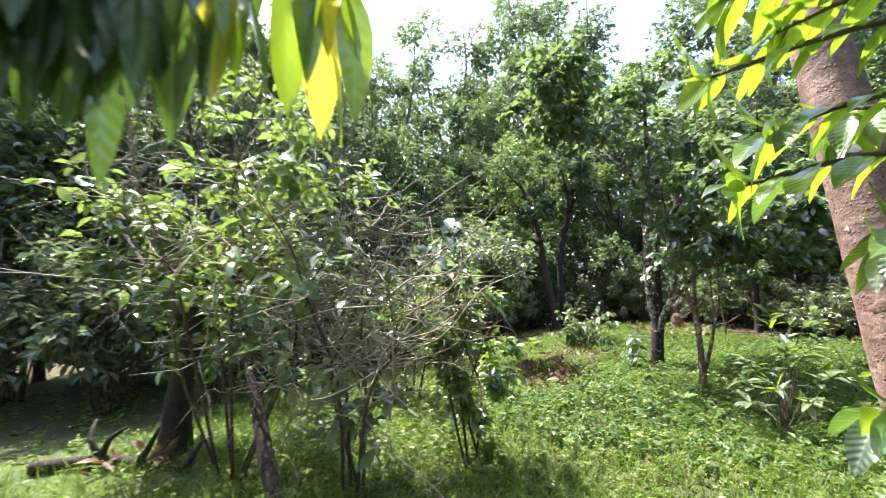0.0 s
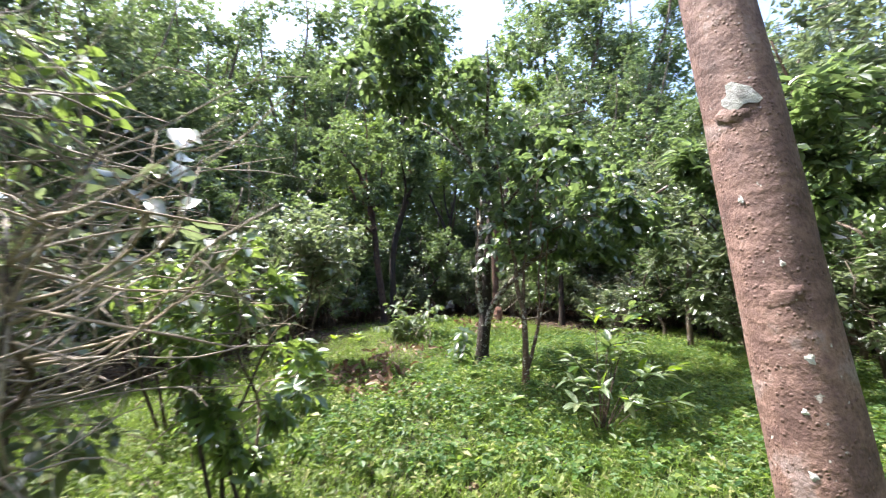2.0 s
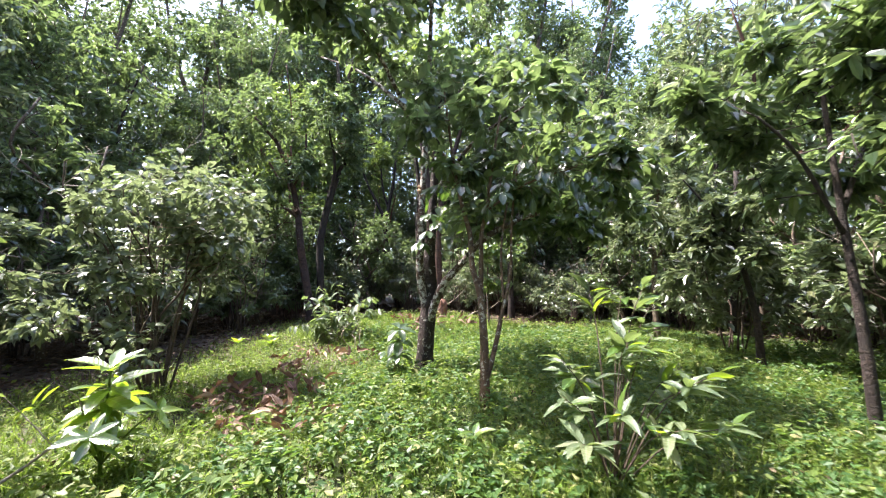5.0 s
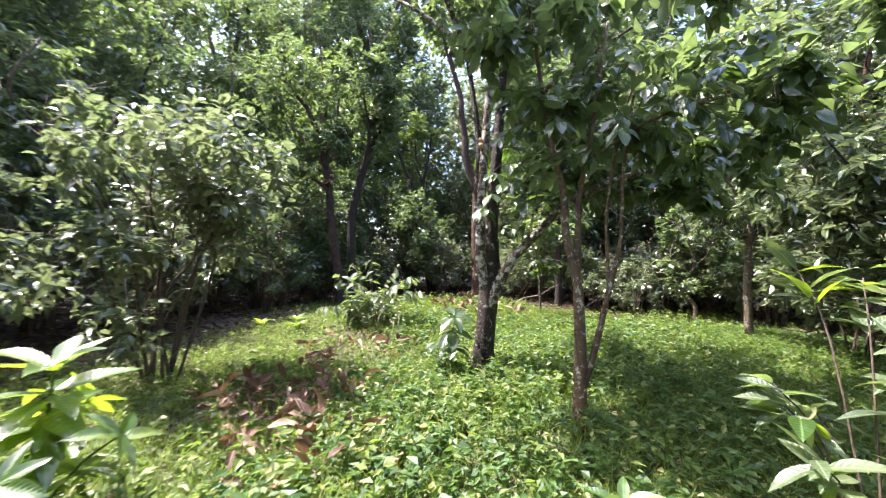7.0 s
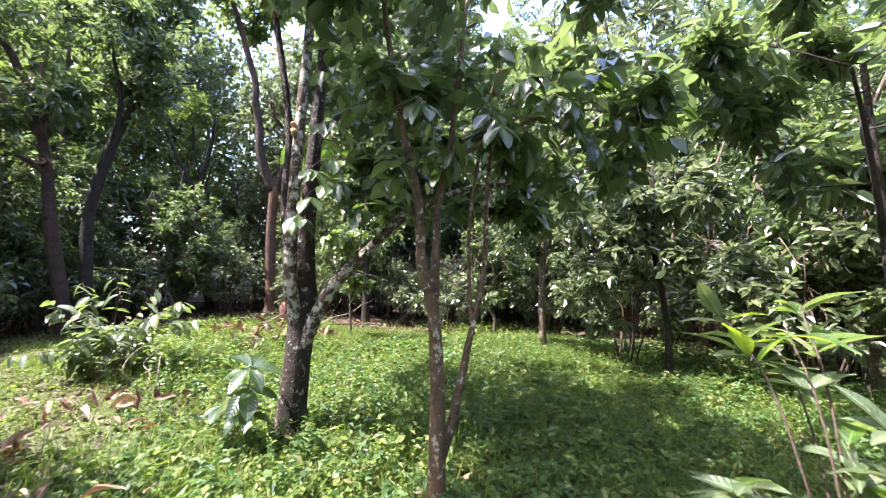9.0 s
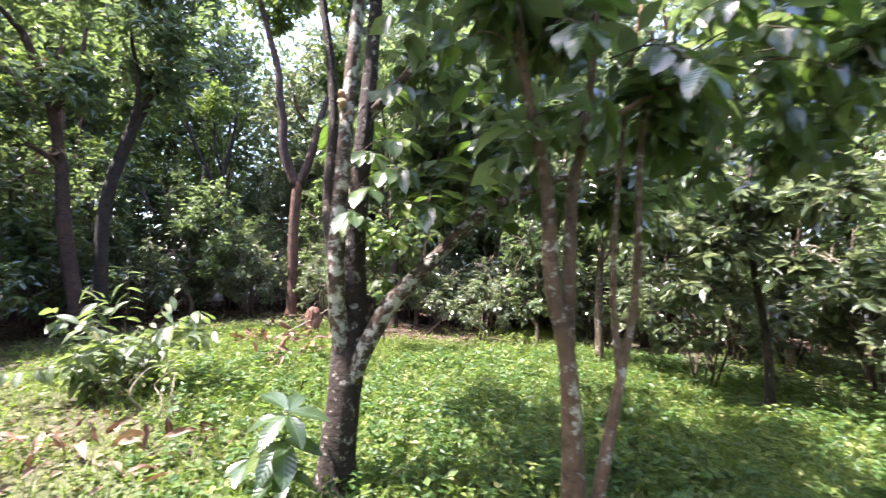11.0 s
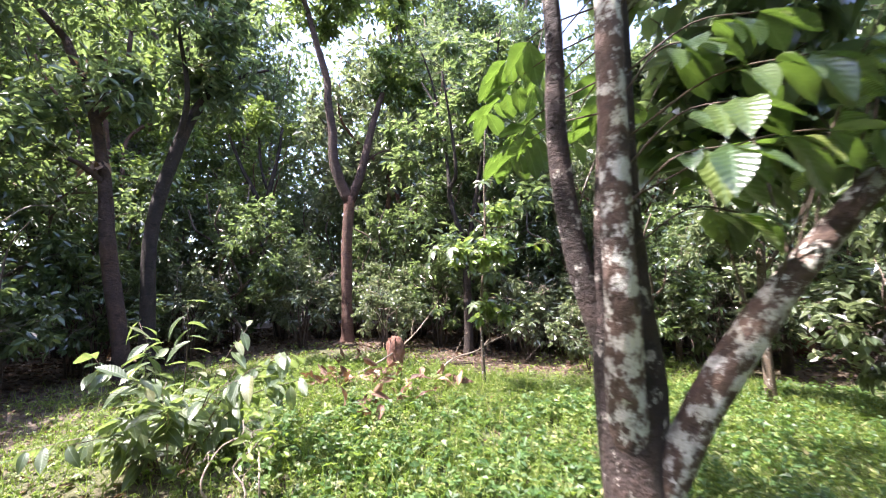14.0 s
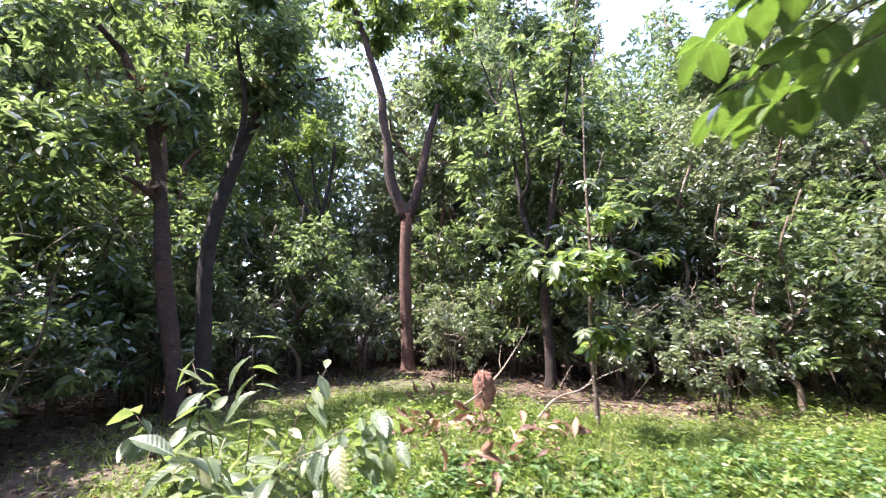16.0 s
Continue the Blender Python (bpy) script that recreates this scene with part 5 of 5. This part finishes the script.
# large hanging leaves of the slender tree
for at, axis, count, size in (((0.95, -1.75, 2.35), (0.2, -0.4, 0.1), 6, 0.22), ((1.25, -1.65, 2.2), (0.4, -0.4, -0.1), 6, 0.23), ((1.5, -1.75, 2.4), (0.4, -0.3, 0.2), 6, 0.22), ((1.75, -1.7, 2.25), (0.5, -0.3, -0.1), 7, 0.24), ((1.15, -1.85, 2.55), (0.2, -0.5, 0.2), 7, 0.22),
                              ((0.6, -1.7, 2.5), (-0.1, -0.4, 0.2), 6, 0.2), ((1.6, -1.9, 2.65), (0.3, -0.5, 0.2), 7, 0.24), ((2.05, -1.75, 2.45), (0.5, -0.2, 0.0), 7, 0.22), ((0.8, -1.55, 2.1), (0.1, -0.4, -0.2), 5, 0.18)):
    near_limb = (min(at[0], 1.5), -1.5, 2.2 + 0.2 * min(at[0], 1.5))
    hanging_bunch(slender_tree, near_limb, at, 3, size * 0.78, "broad", TWIG_DARK)
for at in ((0.5, -1.8, 2.3), (0.3, -1.6, 2.6), (0.2, -1.45, 2.35), (0.9, -1.9, 2.2), (1.3, -1.95, 2.4), (1.9, -1.95, 2.3), (2.2, -1.6, 2.3), (2.4, -1.8, 2.6), (1.4, -1.3, 2.25), (0.1, -1.3, 2.75)):
    hanging_bunch(slender_tree, (min(max(at[0], 0.5), 1.5), -1.47, 2.25 + 0.2 * min(max(at[0], 0.5), 1.5)), at, 3, 0.16, "broad", TWIG_DARK)

# a bough of the tree overhead at the start, with hanging young and yellow leaves
top = thing("overhanging_tree", -1.9, -10.0, float(ground_z(-1.9, -10.0)), "tree overhanging the path with drooping green and yellow leaves", "tree")
shoot(top, [(-1.9, -10.0, -0.1), (-1.85, -9.95, 1.2), (-1.7, -9.8, 2.4), (-1.6, -9.7, 4.0)], 0.12, BARK_BROWN, "trunk")
shoot(top, [(-1.72, -9.82, 2.1), (-1.2, -9.4, 2.45), (-0.6, -8.9, 2.5), (-0.1, -8.5, 2.36), (0.13, -8.32, 2.28)], 0.04, BARK_BROWN, "limb")
for at, count, size, kind in (((0.12, -8.34, 2.3), 2, 0.36, "yellow"), ((0.02, -8.4, 2.34), 7, 0.34, "lance_fresh"), ((-0.08, -8.5, 2.34), 8, 0.34, "lance_deep"), ((-0.2, -8.6, 2.36), 9, 0.36, "lance_deep"), ((-0.32, -8.66, 2.36), 9, 0.36, "lance_deep"),
                              ((-0.06, -8.48, 2.32), 1, 0.3, "yellow"), ((-0.3, -8.7, 2.34), 14, 0.36, "lance_deep"), ((-0.42, -8.7, 2.32), 14, 0.36, "lance_deep"), ((-0.5, -8.8, 2.34), 14, 0.36, "lance_deep"), ((-0.36, -8.78, 2.3), 12, 0.34, "lance_deep"), ((-0.44, -8.76, 2.38), 9, 0.36, "lance_deep"), ((0.04, -8.32, 2.32), 6, 0.3, "lance_fresh"), ((-0.25, -8.5, 2.34), 8, 0.34, "lance_deep"), ((-0.38, -8.58, 2.34), 8, 0.36, "lance_deep"), ((-0.56, -8.82, 2.42), 9, 0.36, "lance_deep")):
    for k in range(count):
        a0 = rng.uniform(0, 6.28)
        ahead = Vector((math.cos(a0) * 0.28, math.sin(a0) * 0.28, -1.0 + rng.normal(0, 0.15)))
        hang_leaf(pick_leaf(kind), top, Vector(at) + Vector((-0.075, -0.042, 0)) + Vector(rng.normal(0, 0.05, 3)), ahead, (math.cos(a0), math.sin(a0), 0.5), size * rng.uniform(0.5, 1.15))
part("crown", crown_mesh("crown", *tips_in(*lobes((-1.7, -9.8, 4.6), (1.6, 1.4, 1.2), 12, 0.6), 200)[:2], 8, 0.2, 0.4, 0.4, LEAF_DEEP), top)

# a young tree east of the path, its lit sprays reaching over it
top = thing("young_roadside_tree", 2.35, -7.55, float(ground_z(2.35, -7.55)), "young tree with thin branches and translucent bright leaves", "tree")
shoot(top, [(2.35, -7.55, -0.1), (2.33, -7.55, 1.0), (2.28, -7.5, 2.2), (2.3, -7.5, 3.4)], 0.05, BARK_GREY, "trunk")
BRANCHES = []
for yy, zz, xx, z_from in ((-7.35, 2.3, 0.72, 1.8), (-7.2, 1.95, 0.82, 1.5), (-7.6, 2.65, 0.75, 2.0), (-7.4, 1.25, 1.05, 0.9), (-6.9, 2.2, 1.2, 1.7), (-7.1, 2.8, 0.85, 2.2), (-7.45, 2.5, 0.8, 2.1), (-7.3, 2.1, 0.9, 1.6), (-7.5, 2.95, 0.85, 2.4), (-7.25, 2.45, 0.95, 1.9), (-7.45, 1.7, 1.1, 1.2)):
    xx, yy, zz = 0.157 + xx * 0.75, -2.249 + yy * 0.75, 0.4 + zz * 0.75
    BRANCHES.append([(2.3, -7.52, z_from), (1.7, (yy - 7.5) / 2, z_from * 0.35 + zz * 0.65), (1.12, yy, zz + 0.03), (xx, yy, zz)])
for line in BRANCHES:
    shoot(top, line, 0.012, TWIG_DARK, "branch")
    path_p, _ = spline(line, np.ones(len(line)), 8)
    run = unit(path_p[-1] - path_p[-8])
    for k, q in enumerate(path_p[8:]):
        s = 1 if k % 2 else -1
        out = Vector(np.cross(run, (0, 0, 1))) * s
        hang_leaf(pick_leaf("fresh" if rng.random() < 0.8 else "deep"), top, Vector(q), out * 0.9 + Vector(run) * 0.6 + Vector((0, 0, rng.uniform(-0.5, 0.1))), (rng.normal(0, 0.25), rng.normal(0, 0.25), 1), rng.uniform(0.12, 0.19))
    whorl(top, line[-1], run, 4, 0.16, "fresh", 0.6)
part("crown", crown_mesh("crown", *tips_in(*lobes((2.5, -7.5, 3.4), (0.9, 0.9, 0.8), 10, 0.4), 170)[:2], 7, 0.2, 0.38, 0.4, LEAF_FRESH), top)

# ---- dead things on the ground ----
def dry_pile(x, y, spread_r, count, size):
    top = thing("dry_leaf_pile", x, y, float(ground_z(x, y)), "heap of curled reddish-brown dead leaves on grass", "dead leaves", "heaps of dead leaves")
    for k in range(count):
        a0, d0 = rng.uniform(0, 6.28), spread_r * math.sqrt(rng.uniform(0, 1))
        lx, ly = x + math.cos(a0) * d0, y + math.sin(a0) * d0
        lz = float(ground_z(lx, ly)) + 0.03 + rng.uniform(0.03, 0.26) * (1.15 - d0 / spread_r)
        hang_leaf(pick_leaf("dry"), top, (lx, ly, lz), (rng.normal(), rng.normal(), rng.uniform(-0.3, 0.9)), (rng.normal(0, 0.8), rng.normal(0, 0.8), 1), size * rng.uniform(0.7, 1.45), "dead_leaf")


for spot in ((-1.85, -1.4, 0.55, 26, 0.17), (-1.2, -1.85, 0.4, 20, 0.17), (-1.0, -2.35, 0.45, 16, 0.16), (-1.15, -0.9, 0.3, 14, 0.17), (-1.0, 0.9, 0.5, 12, 0.15), (-1.6, 1.6, 0.6, 14, 0.15), (-1.55, -1.6, 0.44, 26, 0.16), (-2.1, -0.95, 0.45, 36, 0.16), (-1.95, 0.25, 0.22, 18, 0.16), (-1.4, -2.0, 0.42, 20, 0.16), (-1.5, -0.75, 0.32, 26, 0.17), (0.0, 4.3, 0.3, 24, 0.18), (-0.6, 4.5, 0.35, 26, 0.17), (0.75, 4.2, 0.3, 14, 0.2),
             (0.2, 3.6, 0.35, 12, 0.18), (-0.35, 3.3, 0.3, 10, 0.18), (-0.3, 6.4, 0.5, 14, 0.2), (-2.0, 1.2, 0.5, 10, 0.18), (-3.9, -6.9, 0.4, 12, 0.2)):
    dry_pile(*spot)

# the reddish stump with torn top
top = thing("dead_stump", 0.3, 5.0, float(ground_z(0.3, 5.0)), "torn reddish-brown dead stump amid grass", "stump")
z0 = float(ground_z(0.3, 5.0))
soup = Soup()
tube(soup, [(0.3, 5.0, z0 - 0.1), (0.3, 5.0, z0 + 0.2), (0.31, 5.0, z0 + 0.4), (0.33, 5.0, z0 + 0.5)], [0.13, 0.115, 0.11, 0.06], 13, 3, 0.22)
part("stump", soup.mesh("stump", WOOD_RED), top)
for k in range(7):
    a0 = k * 0.9
    foot = (0.3 + 0.075 * math.cos(a0), 5.0 + 0.075 * math.sin(a0), z0 + 0.3)
    soup = Soup()
    tube(soup, [foot, (foot[0], foot[1], z0 + 0.4), (foot[0] + 0.03 * math.cos(a0), foot[1] + 0.04 * math.sin(a0), z0 + rng.uniform(0.43, 0.52))], [0.03, 0.022, 0.005], 5, 2, 0.1)
    part("splinter", soup.mesh("splinter", WOOD_RED), top)


def fallen(name, label, line, r0, r1, bark, sides=8, side_twigs=3):
    top = thing(name, line[0][0], line[0][1], float(ground_z(line[0][0], line[0][1])), label, "branch")
    pts = [(x, y, float(ground_z(x, y)) + z) for x, y, z in line]
    soup = Soup()
    tube(soup, pts, np.linspace(r0, r1, len(pts)), sides, 4, 0.1)
    part("branch", soup.mesh("branch", bark), top)
    for k in range(side_twigs):
        a0 = Vector(pts[1 + k % (len(pts) - 1)])
        b0 = a0 + Vector((rng.normal(0, 0.25), rng.normal(0, 0.25), rng.uniform(0.1, 0.4)))
        soup = Soup()
        tube(soup, [a0, a0.lerp(b0, 0.5) + Vector(rng.normal(0, 0.03, 3)), b0], [r1, r1 * 0.7, r1 * 0.3], 5, 2)
        part("twig", soup.mesh("twig", bark), top)


fallen("fallen_log", "rotting dark log lying on the grass", [(-4.9, -7.3, 0.06), (-4.5, -6.9, 0.08), (-4.1, -6.75, 0.07), (-3.6, -6.6, 0.05)], 0.06, 0.04, BARK_DARK, 12, 4)
fallen("fallen_branch", "thin dry branch lying over the grass", [(0.75, 4.6, 0.02), (1.1, 4.75, 0.28), (1.5, 4.8, 0.42), (1.75, 4.9, 0.6)], 0.014, 0.005, TWIG)
fallen("fallen_branch", "thin dry branch lying over the grass", [(-0.3, 4.8, 0.02), (0.2, 4.9, 0.25), (0.6, 5.2, 0.5), (0.9, 5.4, 0.8)], 0.014, 0.005, TWIG)
fallen("fallen_branch", "thin dry branch lying over the grass", [(0.6, 5.6, 0.03), (1.3, 5.5, 0.1), (2.1, 5.6, 0.14), (2.6, 5.5, 0.1)], 0.016, 0.006, TWIG_DARK)
fallen("fallen_branch", "thin dry branch lying over the grass", [(-2.6, -3.6, 0.03), (-2.4, -3.35, 0.16), (-2.2, -3.2, 0.34), (-2.1, -3.1, 0.5)], 0.014, 0.006, TWIG)

# a scrap of blue plastic lying in the weeds
soup = Soup()
sx, sy = -0.59, -0.9
sz = float(ground_z(sx, sy)) + 0.07
grid = [(sx + 0.016 * (u - 3), sy + 0.014 * (v - 3), sz + 0.018 * math.sin(u * 1.9 + v) + 0.014 * math.cos(v * 2.3)) for u in range(7) for v in range(7)]
soup.add(grid, None, [(u * 7 + v, u * 7 + 7 + v, u * 7 + 8 + v, u * 7 + 1 + v) for u in range(6) for v in range(6)])
plastic, nodes, links = material("blue_plastic")
creases = noise_node(nodes, links, nodes.new("ShaderNodeTexCoord").outputs["Object"], 40.0)
blues = ramp(nodes, [(0.3, (0.01, 0.1, 0.3)), (0.7, (0.04, 0.22, 0.5))])
links.new(creases.outputs["Fac"], blues.inputs["Fac"])
links.new(blues.outputs["Color"], nodes["Principled BSDF"].inputs["Base Color"])
nodes["Principled BSDF"].inputs["Roughness"].default_value = 0.35
tagged(new("plastic_scrap", soup.mesh("plastic_scrap", plastic)), "crumpled scrap of blue plastic among weeds", "litter")

# ---- grass, herbs and litter ----
def scatter(count, box, power=1.0, bare=False):
    x = rng.uniform(box[0], box[1], count)
    y = rng.uniform(box[2], box[3], count)
    cover = growth(x, y)
    patch = 0.55 + 0.45 * np.sin(1.9 * x + 1.1 * np.sin(2.3 * y)) * np.sin(1.6 * y + 0.7)
    clump = 0.5 + 0.5 * np.sin(5.3 * x + 2.1 * np.sin(3.7 * y)) * np.sin(4.9 * y + 1.7 * np.sin(4.1 * x))
    chance = (1 - cover) if bare else cover**power * (0.25 + 0.75 * patch) * (0.35 + 0.65 * clump)
    keep = rng.random(count) < chance
    x, y = x[keep], y[keep]
    return np.stack([x, y, ground_z(x, y)], -1)


def herbs(count, box, per, low, high, length):
    soup = Soup()
    foot = scatter(count, box)
    n = len(foot)
    tall = rng.uniform(low, high, n) * (0.7 + 0.6 * (0.5 + 0.5 * np.sin(1.3 * foot[:, 0] - 0.8 * foot[:, 1])))
    a = rng.uniform(0, 6.28, (n, per))
    level = rng.uniform(0.35, 1, (n, per))
    lean = rng.normal(0, 0.25, (n, 1, 2)) * tall[:, None, None]
    base = foot[:, None] + np.concatenate([lean * level[..., None], (tall[:, None] * level)[..., None]], -1)
    ahead = np.stack([np.cos(a), np.sin(a), rng.normal(0.05, 0.35, (n, per))], -1)
    size = length * rng.uniform(0.55, 1.3, n * per)
    up = np.array([0, 0, 1.0]) + rng.normal(0, 0.3, (n * per, 3))
    leaves(soup, base.reshape(-1, 3), ahead.reshape(-1, 3), up, size, size * rng.uniform(0.45, 0.75, n * per), DIAMOND)
    return soup


def grass(count, box, low, high, width):
    soup = Soup()
    foot = scatter(count, box, 1.3)
    n = len(foot)
    ahead = np.stack([rng.normal(0, 0.5, n), rng.normal(0, 0.5, n), np.ones(n)], -1)
    leaves(soup, foot, ahead, rng.normal(size=(n, 3)) + 1e-3, rng.uniform(low, high, n), rng.uniform(0.6, 1.3, n) * width, BLADE)
    return soup


tagged(new("herbs", herbs(100000, (-5, 6, -6.5, 6), 7, 0.025, 0.14, 0.036).mesh("herbs", LEAF_HERB, False)), "dense low green weeds with small leaves", "weeds", "", "stuff")
tagged(new("herbs", herbs(26000, (-10, 10, -10, 12), 6, 0.04, 0.2, 0.062).mesh("herbs", LEAF_HERB, False)), "dense low green weeds with small leaves", "weeds", "", "stuff")
tagged(new("herbs", herbs(3600, (-3, 5, -4.5, 6), 9, 0.1, 0.3, 0.065).mesh("herbs", LEAF_HERB, False)), "taller leafy weeds with fresh green leaves", "weeds", "", "stuff")
tagged(new("herbs", herbs(14000, (-1.4, 6.5, -4.4, 3.5), 8, 0.06, 0.24, 0.068).mesh("herbs", LEAF_COVER, False)), "knee-low dark green leafy ground cover", "weeds", "", "stuff")
tagged(new("grass", grass(340000, (-5, 6, -8, 8), 0.06, 0.25, 0.008).mesh("grass", LEAF_HERB, False)), "short bright green grass", "grass", "", "stuff")
tagged(new("herbs", herbs(1000, (-2.5, 3.5, -5.5, 0.0), 9, 0.08, 0.22, 0.085).mesh("herbs", LEAF_HERB, False)), "tufts of broad-leaved bright green weeds", "weeds", "", "stuff")
soup = Soup()
foot = np.vstack([scatter(60000, (-12, 13, -8, 18), 1, True), scatter(11000, (-5, 5, -6, 7))])
n = len(foot)
foot[:, 2] += rng.uniform(0.005, 0.03, n)
leaves(soup, foot, np.stack([rng.normal(size=n), rng.normal(size=n), rng.normal(0, 0.2, n)], -1), np.array([0, 0, 1.0]) + rng.normal(0, 0.25, (n, 3)), rng.uniform(0.07, 0.16, n), rng.uniform(0.035, 0.07, n), DIAMOND)
tagged(new("leaf_litter", soup.mesh("leaf_litter", LEAF_LITTER, False)), "brown dead leaves strewn over the soil", "leaf litter", "", "stuff")
